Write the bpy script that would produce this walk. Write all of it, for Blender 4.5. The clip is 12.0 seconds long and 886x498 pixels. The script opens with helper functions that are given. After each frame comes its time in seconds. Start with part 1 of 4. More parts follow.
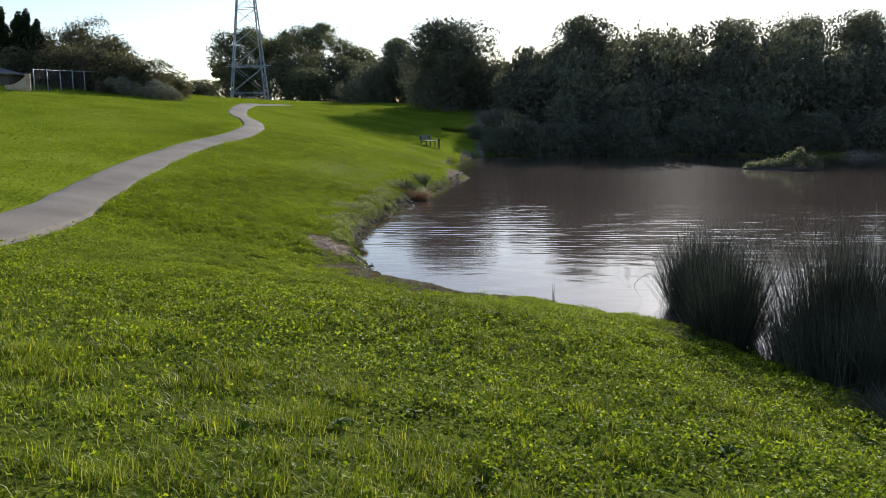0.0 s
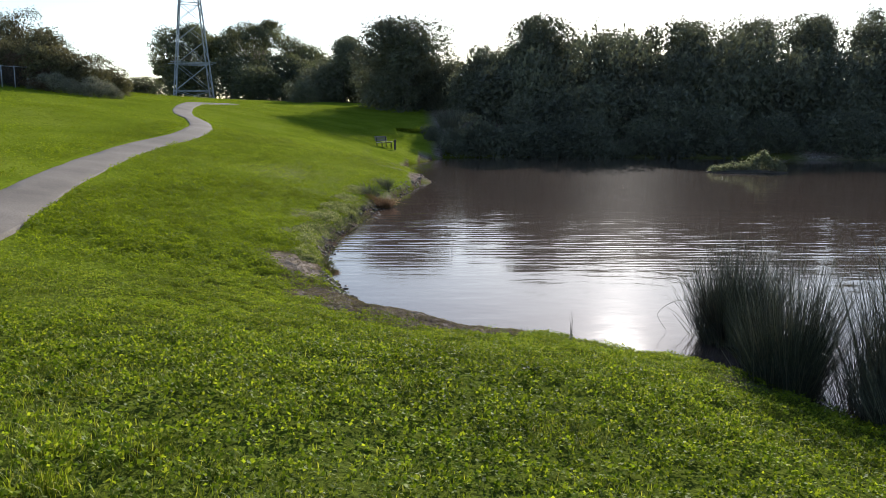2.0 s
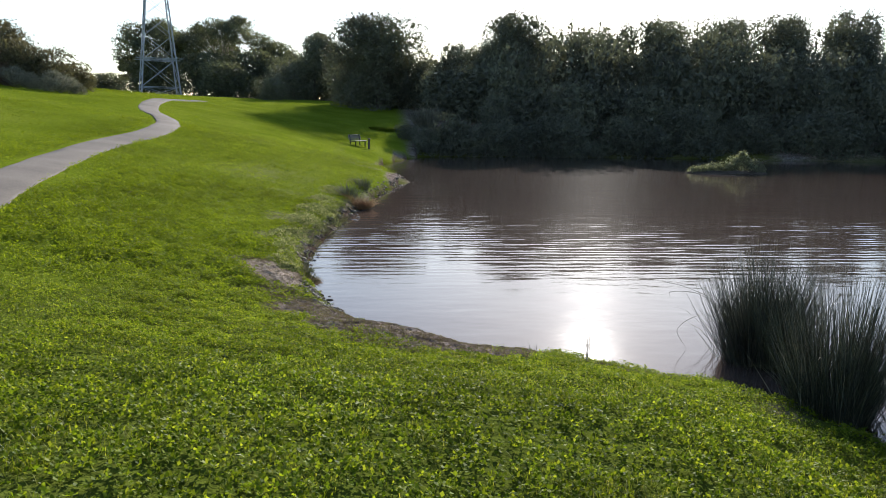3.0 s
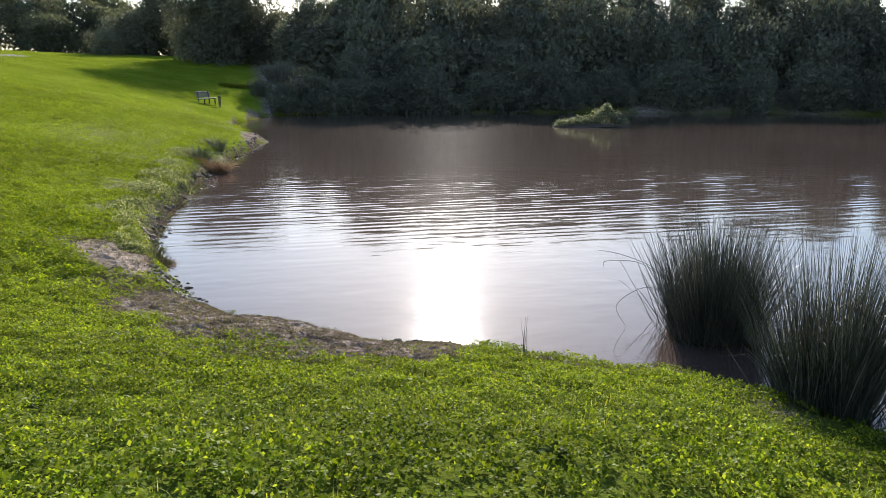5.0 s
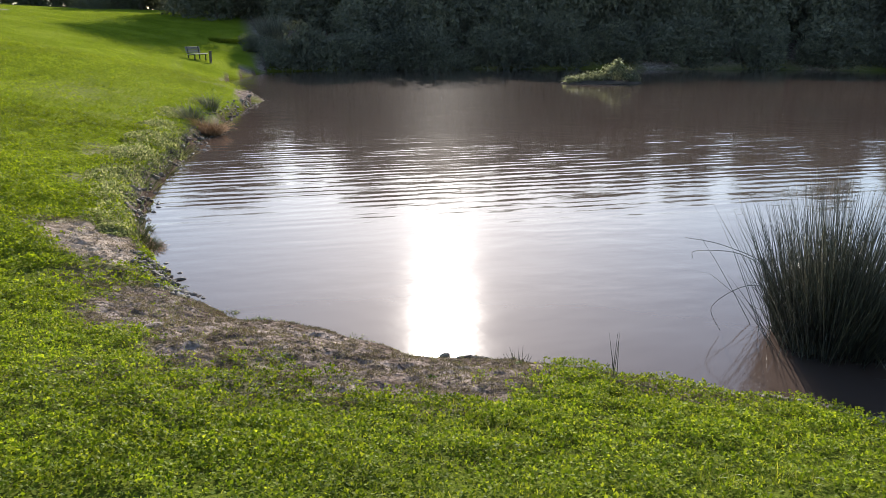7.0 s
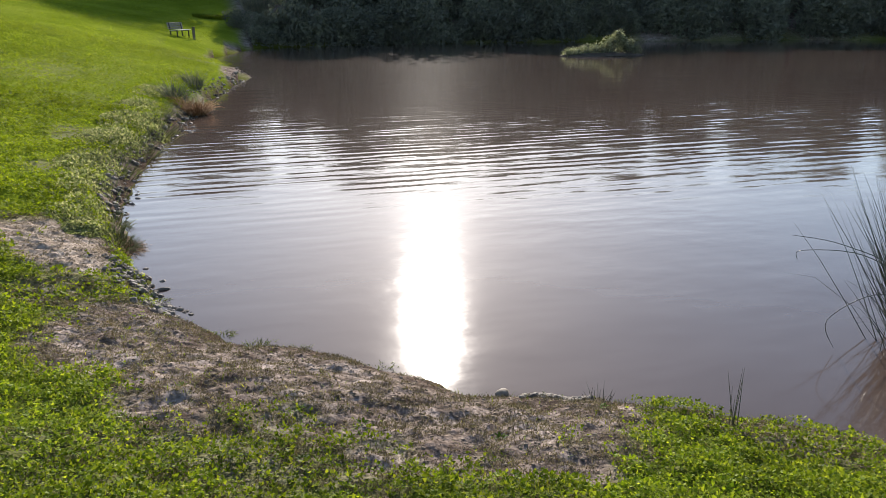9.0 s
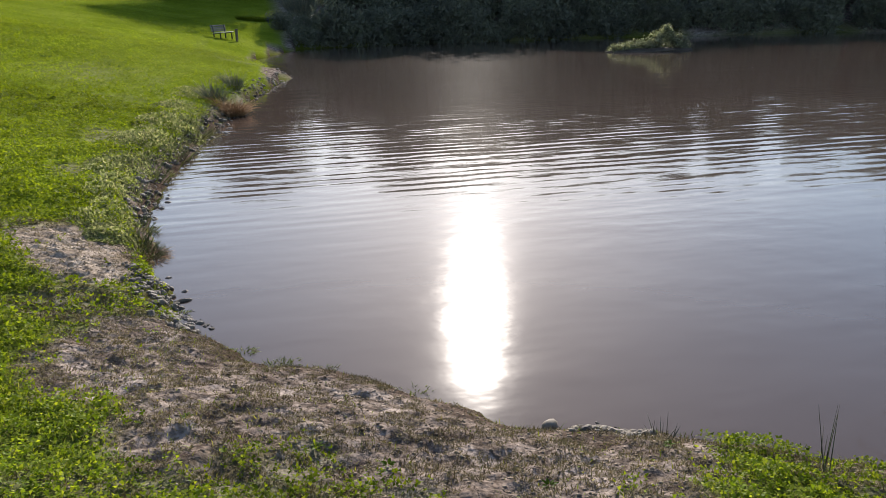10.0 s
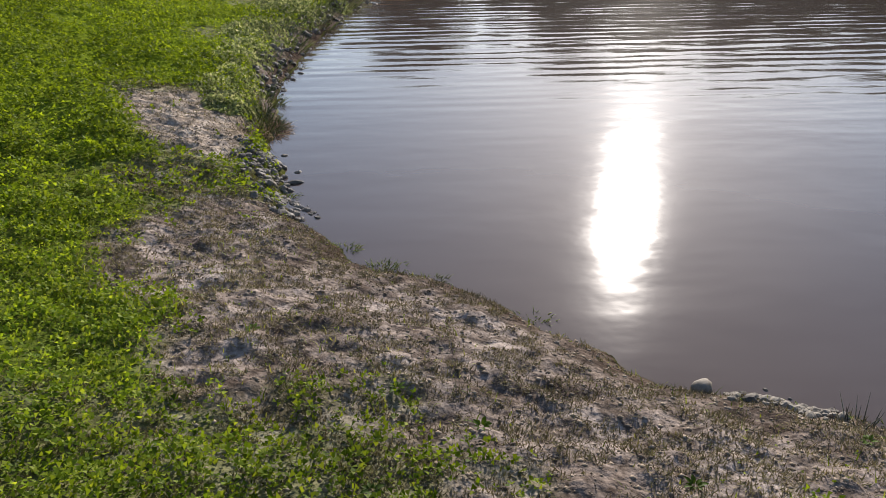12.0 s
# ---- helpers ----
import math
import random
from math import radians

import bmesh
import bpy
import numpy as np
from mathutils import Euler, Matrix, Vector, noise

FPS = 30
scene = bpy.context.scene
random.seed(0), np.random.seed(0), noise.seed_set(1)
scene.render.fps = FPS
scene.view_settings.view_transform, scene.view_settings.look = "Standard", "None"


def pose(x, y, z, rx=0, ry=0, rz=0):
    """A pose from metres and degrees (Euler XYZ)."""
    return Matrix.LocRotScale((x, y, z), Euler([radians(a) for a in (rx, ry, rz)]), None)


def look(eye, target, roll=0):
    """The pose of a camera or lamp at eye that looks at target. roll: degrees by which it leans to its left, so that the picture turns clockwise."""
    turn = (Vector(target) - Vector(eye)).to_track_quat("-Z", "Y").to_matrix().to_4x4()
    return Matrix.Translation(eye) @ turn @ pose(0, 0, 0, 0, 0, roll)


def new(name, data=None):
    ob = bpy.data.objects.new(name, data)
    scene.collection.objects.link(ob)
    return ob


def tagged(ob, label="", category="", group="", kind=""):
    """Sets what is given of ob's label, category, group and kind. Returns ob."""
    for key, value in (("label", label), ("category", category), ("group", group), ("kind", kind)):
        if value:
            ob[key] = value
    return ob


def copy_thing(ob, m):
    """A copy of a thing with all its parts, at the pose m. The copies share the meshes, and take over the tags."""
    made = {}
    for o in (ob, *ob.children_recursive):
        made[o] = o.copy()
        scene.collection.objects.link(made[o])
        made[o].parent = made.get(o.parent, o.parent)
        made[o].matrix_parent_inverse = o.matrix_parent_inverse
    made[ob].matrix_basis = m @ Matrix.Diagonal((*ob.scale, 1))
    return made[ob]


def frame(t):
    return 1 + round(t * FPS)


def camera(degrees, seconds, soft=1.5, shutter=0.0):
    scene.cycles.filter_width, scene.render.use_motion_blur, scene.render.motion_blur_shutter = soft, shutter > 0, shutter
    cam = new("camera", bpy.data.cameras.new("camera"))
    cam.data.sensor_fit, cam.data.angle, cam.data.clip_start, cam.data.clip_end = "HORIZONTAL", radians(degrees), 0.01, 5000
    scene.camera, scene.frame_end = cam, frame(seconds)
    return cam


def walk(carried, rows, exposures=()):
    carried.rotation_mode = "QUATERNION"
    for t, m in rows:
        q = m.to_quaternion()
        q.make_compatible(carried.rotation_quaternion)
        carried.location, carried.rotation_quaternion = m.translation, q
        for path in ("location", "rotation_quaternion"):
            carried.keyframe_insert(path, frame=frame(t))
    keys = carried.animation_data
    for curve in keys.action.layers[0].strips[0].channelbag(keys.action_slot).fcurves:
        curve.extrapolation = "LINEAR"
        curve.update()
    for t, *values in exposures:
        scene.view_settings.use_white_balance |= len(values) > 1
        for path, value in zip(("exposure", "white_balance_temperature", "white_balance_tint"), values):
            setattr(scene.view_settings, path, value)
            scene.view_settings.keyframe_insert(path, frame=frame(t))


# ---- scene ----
cam = camera(59.1, 12.0, 0.7)
METRES, EYE, TILT, LEAN, TURN = 10.7, 1.5, -8.35, 7.4, 0.0
ROWS = [
    (0.0, 0.0, 0.0, 0.0, 0.17, -1.29, -7.56),
    (0.5, -0.0217, 0.0444, 0.0057, -1.34, -1.0, -7.59),
    (1.0, -0.0425, 0.0879, 0.0144, -2.95, -0.84, -7.6),
    (1.5, -0.0541, 0.1377, 0.0189, -3.78, -0.77, -7.26),
    (2.0, -0.0682, 0.1871, 0.0212, -3.7, -0.77, -7.32),
    (2.5, -0.0848, 0.24, 0.0259, -3.97, -0.75, -7.47),
    (3.0, -0.0994, 0.2965, 0.0283, -5.94, -0.54, -7.34),
    (3.5, -0.1141, 0.3464, 0.0288, -10.22, -0.45, -6.33),
    (5.5, -0.1139, 0.546, 0.0371, -16.56, -3.78, -5.35),
    (6.0, -0.1168, 0.5903, 0.0398, -16.37, -5.08, -5.26),
    (6.5, -0.1178, 0.6338, 0.0447, -16.49, -5.19, -5.37),
    (8.5, -0.1175, 0.7896, 0.0537, -18.25, -6.74, -3.77),
    (9.0, -0.1171, 0.8232, 0.0524, -17.66, -6.99, -4.32),
    (9.5, -0.1106, 0.8518, 0.0553, -17.5, -7.14, -4.36),
    (10.0, -0.0974, 0.8771, 0.0524, -14.51, -7.23, -3.81),
    (10.5, -0.09, 0.9067, 0.0478, -13.15, -9.34, -4.1),
    (11.0, -0.0802, 0.9293, 0.0476, -12.35, -12.29, -4.57),
    (11.5, -0.0677, 0.9463, 0.046, -4.61, -14.39, -5.93),
    (12.0, -0.0684, 0.965, 0.0441, -2.88, -16.43, -6.32),
]
walk(cam, [(t, pose(0, 0, EYE, TILT, LEAN, TURN) @ pose(METRES * x, METRES * y, METRES * z, 90 + pitch, roll, yaw)) for t, x, y, z, yaw, pitch, roll in ROWS],
     [(0.0, 0.51, 6300, 13), (3.0, 0.78, 6350, 13), (5.5, 1.15, 6500, 14), (8.5, 1.1, 6650, 14), (11.0, 0.78, 6650, 14), (12.0, 0.74, 6550, 14)])

# ---- light ----
SUN_ELEVATION, SUN_AZIMUTH = 22.4, 15.8
world = bpy.data.worlds.new("sky")
scene.world = world
world.use_nodes = True
sky = world.node_tree.nodes.new("ShaderNodeTexSky")
sky.sky_type, sky.sun_disc = "NISHITA", False
sky.sun_elevation, sky.sun_rotation = radians(SUN_ELEVATION), radians(SUN_AZIMUTH)
sky.air_density, sky.dust_density, sky.ozone_density = 1.0, 0.42, 1.8
back = world.node_tree.nodes["Background"]
back.inputs["Strength"].default_value = 0.115
world.node_tree.links.new(sky.outputs["Color"], back.inputs["Color"])
sun_data = bpy.data.lights.new("sun", "SUN")
sun_data.energy, sun_data.angle, sun_data.color = 5.0, radians(0.6), (1.0, 0.95, 0.86)
sun = new("sun", sun_data)
sun_way = Vector((math.sin(radians(SUN_AZIMUTH)) * math.cos(radians(SUN_ELEVATION)),
                  math.cos(radians(SUN_AZIMUTH)) * math.cos(radians(SUN_ELEVATION)), math.sin(radians(SUN_ELEVATION))))
sun.matrix_world = look(sun_way * 200, (0, 0, 0))

rng = np.random.default_rng(7)


# ---- materials ----
def nodes_of(name):
    m = bpy.data.materials.new(name)
    m.use_nodes = True
    nt = m.node_tree
    return m, nt, nt.nodes["Principled BSDF"], nt.nodes["Material Output"]


def add(nt, kind, **inputs):
    n = nt.nodes.new(kind)
    for key, value in inputs.items():
        n.inputs[key].default_value = value
    return n


def ramp(nt, source, colours, lo=0.3, hi=0.7):
    r = nt.nodes.new("ShaderNodeValToRGB")
    nt.links.new(source, r.inputs["Fac"])
    e = r.color_ramp.elements
    while len(e) < len(colours):
        e.new(0.5)
    for i, c in enumerate(colours):
        e[i].position = lo + (hi - lo) * i / (len(colours) - 1)
        e[i].color = (*c, 1)
    return r


def mixed(nt, kind, fac, a, b):
    """Mix of two colours (sockets or values)."""
    n = nt.nodes.new("ShaderNodeMix")
    n.data_type, n.blend_type = "RGBA", kind
    for key, value in ((0, fac), (6, a), (7, b)):
        if isinstance(value, bpy.types.NodeSocket):
            nt.links.new(value, n.inputs[key])
        else:
            n.inputs[key].default_value = value
    return n.outputs[2]


def place_of(nt):
    return nt.nodes.new("ShaderNodeNewGeometry").outputs["Position"]


def noise_of(nt, scale, detail=4.0, where=None):
    n = add(nt, "ShaderNodeTexNoise", Scale=scale, Detail=detail)
    nt.links.new(where or place_of(nt), n.inputs["Vector"])
    return n.outputs["Fac"]


def bump_to(nt, bsdf, height, strength, distance):
    b = add(nt, "ShaderNodeBump", Strength=strength, Distance=distance)
    nt.links.new(height, b.inputs["Height"])
    nt.links.new(b.outputs["Normal"], bsdf.inputs["Normal"])
    return b


def solid(name, colours, scale, fine, rough=0.8, metal=0.0, bump=0.3, deep=0.01, gloss=0.12):
    """An opaque surface with variation at two scales and fine relief."""
    m, nt, b, out = nodes_of(name)
    big, small = noise_of(nt, scale), noise_of(nt, fine, 8.0)
    col = ramp(nt, big, colours)
    col2 = mixed(nt, "OVERLAY", 0.55, col.outputs["Color"], ramp(nt, small, [(0.3, 0.3, 0.3), (0.7, 0.7, 0.7)]).outputs["Color"])
    nt.links.new(col2, b.inputs["Base Color"])
    b.inputs["Roughness"].default_value, b.inputs["Metallic"].default_value = rough, metal
    b.inputs["Specular IOR Level"].default_value = gloss
    bump_to(nt, b, small, bump, deep)
    return m


def leafy(name, colours, rough=0.45, through_share=0.5, through_tint=(1.5, 1.45, 0.5), patch=0.6, gloss=0.04):
    """Leaves: each its own shade, patches of ground with their own tone, light passing through."""
    m, nt, b, out = nodes_of(name)
    geo = nt.nodes.new("ShaderNodeNewGeometry")
    each = ramp(nt, geo.outputs["Random Per Island"], colours, 0.0, 1.0)
    area = ramp(nt, noise_of(nt, patch, 3.0), [(0.36, 0.36, 0.36), (0.66, 0.66, 0.6)], 0.35, 0.65)
    col = mixed(nt, "OVERLAY", 0.7, each.outputs["Color"], area.outputs["Color"])
    clump = ramp(nt, noise_of(nt, patch * 8.0, 4.0), [(0.34, 0.34, 0.36), (0.64, 0.64, 0.58)], 0.36, 0.64)
    col = mixed(nt, "OVERLAY", 0.6, col, clump.outputs["Color"])
    nt.links.new(col, b.inputs["Base Color"])
    b.inputs["Roughness"].default_value = rough
    b.inputs["Specular IOR Level"].default_value = gloss
    tr = nt.nodes.new("ShaderNodeBsdfTranslucent")
    nt.links.new(mixed(nt, "MULTIPLY", 1.0, col, (*through_tint, 1)), tr.inputs["Color"])
    mix = add(nt, "ShaderNodeMixShader", Fac=through_share)
    nt.links.new(b.outputs[0], mix.inputs[1])
    nt.links.new(tr.outputs[0], mix.inputs[2])
    nt.links.new(mix.outputs[0], out.inputs["Surface"])
    return m


def ground_material():
    m, nt, b, out = nodes_of("lawn_and_soil")
    at = nt.nodes.new("ShaderNodeAttribute")
    at.attribute_name = "bare"
    lawn = mixed(nt, "OVERLAY", 0.6, ramp(nt, noise_of(nt, 0.35), [(0.11, 0.15, 0.013), (0.146, 0.19, 0.017), (0.178, 0.22, 0.027)]).outputs["Color"],
                 ramp(nt, noise_of(nt, 11.0, 8.0), [(0.25, 0.24, 0.2), (0.7, 0.7, 0.68)]).outputs["Color"])
    # dark stems and soil under thick clover, with the leaves' shade painted in
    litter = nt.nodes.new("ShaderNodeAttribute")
    litter.attribute_name = "thatch_and_shade"
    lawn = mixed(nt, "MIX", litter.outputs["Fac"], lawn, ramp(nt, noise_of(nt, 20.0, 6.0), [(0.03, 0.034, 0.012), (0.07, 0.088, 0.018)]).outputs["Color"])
    soil = mixed(nt, "OVERLAY", 0.7, ramp(nt, noise_of(nt, 2.2), [(0.145, 0.112, 0.091), (0.235, 0.19, 0.159), (0.34, 0.284, 0.243)]).outputs["Color"],
                 ramp(nt, noise_of(nt, 38.0, 9.0), [(0.13, 0.12, 0.115), (0.76, 0.76, 0.76)]).outputs["Color"])
    clod = ramp(nt, noise_of(nt, 9.0, 6.0), [(0.3, 0.28, 0.26), (0.95, 0.95, 0.95), (1.0, 1.0, 1.0)], 0.4, 0.62)
    soil = mixed(nt, "MULTIPLY", 0.75, soil, clod.outputs["Color"])
    dry, wet = nt.nodes.new("ShaderNodeAttribute"), nt.nodes.new("ShaderNodeAttribute")
    dry.attribute_name, wet.attribute_name = "sand", "wet"
    sand = mixed(nt, "OVERLAY", 0.7, ramp(nt, noise_of(nt, 5.0, 6.0), [(0.2, 0.158, 0.12), (0.34, 0.275, 0.215), (0.45, 0.375, 0.3)]).outputs["Color"],
                 ramp(nt, noise_of(nt, 45.0, 9.0), [(0.22, 0.21, 0.2), (0.72, 0.72, 0.72)]).outputs["Color"])
    sand = mixed(nt, "MULTIPLY", 0.45, sand, clod.outputs["Color"])
    col = mixed(nt, "MIX", dry.outputs["Fac"], mixed(nt, "MIX", at.outputs["Fac"], lawn, soil), sand)
    nt.links.new(mixed(nt, "MULTIPLY", wet.outputs["Fac"], col, (0.42, 0.38, 0.35, 1)), b.inputs["Base Color"])
    b.inputs["Roughness"].default_value = 0.95
    b.inputs["Specular IOR Level"].default_value = 0.0
    bump_to(nt, b, noise_of(nt, 13.0, 10.0), 0.9, 0.05)
    return m


def water_material():
    m, nt, b, out = nodes_of("muddy_water")
    col = ramp(nt, noise_of(nt, 0.12), [(0.058, 0.041, 0.033), (0.076, 0.055, 0.044)])
    nt.links.new(col.outputs["Color"], b.inputs["Base Color"])
    b.inputs["Roughness"].default_value = 0.075
    b.inputs["IOR"].default_value = 1.33
    geo = nt.nodes.new("ShaderNodeNewGeometry")
    sep = nt.nodes.new("ShaderNodeSeparateXYZ")
    nt.links.new(geo.outputs["Position"], sep.inputs[0])

    def maths(op, a, c):
        n = nt.nodes.new("ShaderNodeMath")
        n.operation = op
        for i, v in enumerate((a, c)):
            if isinstance(v, bpy.types.NodeSocket):
                nt.links.new(v, n.inputs[i])
            else:
                n.inputs[i].default_value = v
        return n.outputs[0]

    def rise(y0, y1, low, high):
        n = nt.nodes.new("ShaderNodeMapRange")
        n.interpolation_type = "SMOOTHSTEP"
        for key, value in (("From Min", y0), ("From Max", y1), ("To Min", low), ("To Max", high)):
            n.inputs[key].default_value = value
        nt.links.new(sep.outputs["Y"], n.inputs["Value"])
        return n.outputs[0]

    def stretched(across, turn):
        n = add(nt, "ShaderNodeMapping")
        n.inputs["Scale"].default_value = (across, 1.0, 1.0)
        n.inputs["Rotation"].default_value = (0, 0, radians(turn))
        nt.links.new(geo.outputs["Position"], n.inputs["Vector"])
        return n.outputs[0]

    def crests(scale, twist, where):
        n = add(nt, "ShaderNodeTexWave", Scale=scale, Distortion=twist, Detail=2.0)
        n.inputs["Detail Scale"].default_value = 0.8
        n.bands_direction, n.wave_profile = "Y", "SIN"
        nt.links.new(where, n.inputs["Vector"])
        return n.outputs["Fac"]

    # long crests run across the middle of the pond; the near bay and the far side lie calm
    band = maths("MULTIPLY", rise(15.8, 21.5, 0.0, 1.0), rise(25.0, 31.0, 1.0, 0.16))
    long_crest, cross_crest = crests(0.8, 5.5, stretched(0.2, 5)), crests(1.05, 6.0, stretched(0.34, -14))
    patchy = ramp(nt, noise_of(nt, 0.3, 3.0), [(0.45, 0.45, 0.45), (1.0, 1.0, 1.0)], 0.38, 0.62).outputs["Color"]
    swell = maths("MULTIPLY", maths("ADD", maths("MULTIPLY", long_crest, 0.0036), maths("MULTIPLY", cross_crest, 0.0018)), band)
    chop = maths("MULTIPLY", noise_of(nt, 2.8, 2.0, stretched(0.35, 4)), maths("ADD", maths("MULTIPLY", band, 0.009), 0.003))
    fine = maths("MULTIPLY", noise_of(nt, 4.5, 2.0), 0.0019)
    roll = maths("MULTIPLY", noise_of(nt, 1.4, 2.0, stretched(0.55, -8)), 0.011)
    total = maths("MULTIPLY", maths("ADD", maths("ADD", swell, chop), maths("ADD", fine, roll)), patchy)
    bump_to(nt, b, total, 1.0, 1.0)
    return m


M_GROUND, M_WATER = ground_material(), water_material()
M_PATH = solid("worn_concrete", [(0.115, 0.097, 0.08), (0.15, 0.128, 0.106), (0.185, 0.158, 0.132)], 0.5, 30, 0.85, 0, 0.4, 0.006)
M_CLOVER = leafy("clover_leaf", [(0.056, 0.094, 0.01), (0.118, 0.172, 0.016), (0.178, 0.23, 0.025), (0.28, 0.32, 0.048)], 0.5, 0.5, (1.48, 1.42, 0.45), 0.6, 0.03)
M_BLADE = leafy("grass_blade", [(0.06, 0.092, 0.01), (0.125, 0.175, 0.016), (0.19, 0.235, 0.026), (0.34, 0.33, 0.1)], 0.45, 0.5, (1.45, 1.4, 0.45), 0.6, 0.12)
M_DRY = leafy("dry_litter", [(0.14, 0.1, 0.06), (0.24, 0.18, 0.1), (0.34, 0.27, 0.16), (0.16, 0.17, 0.06)], 0.7, 0.2, (1, 0.95, 0.8))
M_WEED = leafy("bank_weed", [(0.08, 0.1, 0.045), (0.14, 0.17, 0.075), (0.22, 0.245, 0.125), (0.34, 0.34, 0.22)], 0.7, 0.52, (1.15, 1.1, 0.75))
M_RUST = leafy("dry_russet_grass", [(0.24, 0.15, 0.085), (0.34, 0.22, 0.13), (0.42, 0.3, 0.19)], 0.6, 0.35, (1.1, 1.0, 0.8))
M_STUBBLE = leafy("short_dying_grass", [(0.075, 0.058, 0.038), (0.13, 0.104, 0.064), (0.16, 0.14, 0.07), (0.27, 0.22, 0.15)], 0.7, 0.3, (1.1, 1.05, 0.7))
M_MOSS = leafy("low_olive_turf", [(0.055, 0.062, 0.02), (0.095, 0.105, 0.03), (0.14, 0.145, 0.048), (0.2, 0.175, 0.09)], 0.7, 0.35, (1.2, 1.15, 0.6))
M_DOCK = leafy("dock_leaf", [(0.05, 0.085, 0.012), (0.08, 0.12, 0.02)], 0.5, 0.35, (1.3, 1.35, 0.4))
M_FARLAWN = leafy("short_lawn", [(0.078, 0.112, 0.01), (0.132, 0.178, 0.015), (0.19, 0.235, 0.025)], 0.6, 0.5, (1.48, 1.43, 0.42), 0.25)
M_CRUMB = solid("soil_crumb", [(0.14, 0.106, 0.075), (0.22, 0.172, 0.125), (0.32, 0.26, 0.195)], 6.0, 60, 0.95, 0, 0.2, 0.002, 0.05)
M_REED = leafy("rush_stem", [(0.04, 0.045, 0.036), (0.062, 0.068, 0.05), (0.1, 0.105, 0.078), (0.26, 0.24, 0.18)], 0.35, 0.15, (1.1, 1.1, 0.6), 0.6, 0.5)
M_GUM = leafy("gum_leaves", [(0.09, 0.1, 0.075), (0.12, 0.13, 0.098), (0.155, 0.16, 0.125)], 0.5, 0.42, (1.1, 1.1, 0.6), 0.15)
M_DARK = leafy("dark_tree_leaves", [(0.1, 0.105, 0.085), (0.12, 0.125, 0.1), (0.145, 0.15, 0.122)], 0.6, 0.24, (1.1, 1.1, 0.7), 0.15)
M_CYPRESS = leafy("cypress_leaves", [(0.012, 0.022, 0.012), (0.022, 0.036, 0.018), (0.034, 0.05, 0.024)], 0.6, 0.1, (1, 1, 0.6), 0.2)
M_OLIVE = leafy("hedge_leaves", [(0.075, 0.07, 0.045), (0.11, 0.105, 0.065), (0.16, 0.145, 0.095)], 0.55, 0.3, (1.1, 1.05, 0.7), 0.2)
M_RUSSET = leafy("russet_hedge_leaves", [(0.085, 0.058, 0.045), (0.125, 0.088, 0.068), (0.17, 0.125, 0.1)], 0.55, 0.3, (1.1, 1.0, 0.75), 0.2)
M_SILVER = leafy("silvery_shrub_leaves", [(0.14, 0.14, 0.11), (0.21, 0.21, 0.17), (0.28, 0.26, 0.21)], 0.7, 0.2, (1, 1, 0.8), 0.3)
M_ISLE = leafy("willow_leaves", [(0.12, 0.128, 0.095), (0.18, 0.188, 0.135), (0.3, 0.3, 0.24)], 0.5, 0.5, (1.15, 1.2, 0.75), 0.5)
M_BARK = solid("bark", [(0.07, 0.055, 0.045), (0.14, 0.115, 0.09)], 2.0, 20, 0.9, 0, 0.7, 0.03)
M_PALEBARK = solid("pale_gum_bark", [(0.24, 0.2, 0.16), (0.42, 0.38, 0.32)], 1.2, 12, 0.8, 0, 0.4, 0.02)
M_STONE = solid("shore_stone", [(0.055, 0.045, 0.036), (0.105, 0.088, 0.072), (0.18, 0.155, 0.128)], 3.5, 45, 0.7, 0, 0.4, 0.006)
M_PALE = solid("pale_stone", [(0.13, 0.108, 0.082), (0.24, 0.205, 0.16)], 3.0, 40, 0.75, 0, 0.4, 0.005)
M_STEEL = solid("galvanised_steel", [(0.26, 0.275, 0.3), (0.38, 0.4, 0.43)], 1.5, 18, 0.6, 0.4, 0.1, 0.003)
# one bench timber, two tones: sunlight painted into the seat, shade into the backrest
M_SEAT_LIT = solid("weathered_timber_lit", [(0.42, 0.4, 0.37), (0.56, 0.54, 0.51)], 3.0, 40, 0.35, 0, 0.15, 0.003, 0.5)
M_BACK_SHADED = solid("grey_timber_shaded", [(0.13, 0.12, 0.105), (0.21, 0.195, 0.175)], 3.0, 40, 0.7, 0, 0.3, 0.004, 0.2)
M_POST = solid("dark_timber_post", [(0.07, 0.06, 0.05), (0.13, 0.11, 0.09)], 4.0, 50, 0.85, 0, 0.4, 0.004)
M_MUD = solid("wet_mud", [(0.05, 0.04, 0.03), (0.09, 0.075, 0.06)], 2.0, 25, 0.9, 0, 0.5, 0.02, 0.03)
M_IRON = solid("dark_painted_iron", [(0.03, 0.03, 0.032), (0.05, 0.05, 0.052)], 4.0, 60, 0.5, 0.4, 0.1, 0.002)
M_BRICK = solid("cream_brick", [(0.42, 0.31, 0.23), (0.56, 0.43, 0.33)], 2.0, 20, 0.85, 0, 0.3, 0.006)
M_ROOF = solid("dark_roof_metal", [(0.07, 0.07, 0.075), (0.12, 0.12, 0.125)], 1.0, 12, 0.5, 0.3, 0.1, 0.004)
M_WALLP = solid("house_plaster", [(0.1, 0.09, 0.085), (0.16, 0.145, 0.135)], 0.8, 14, 0.85, 0, 0.2, 0.004)


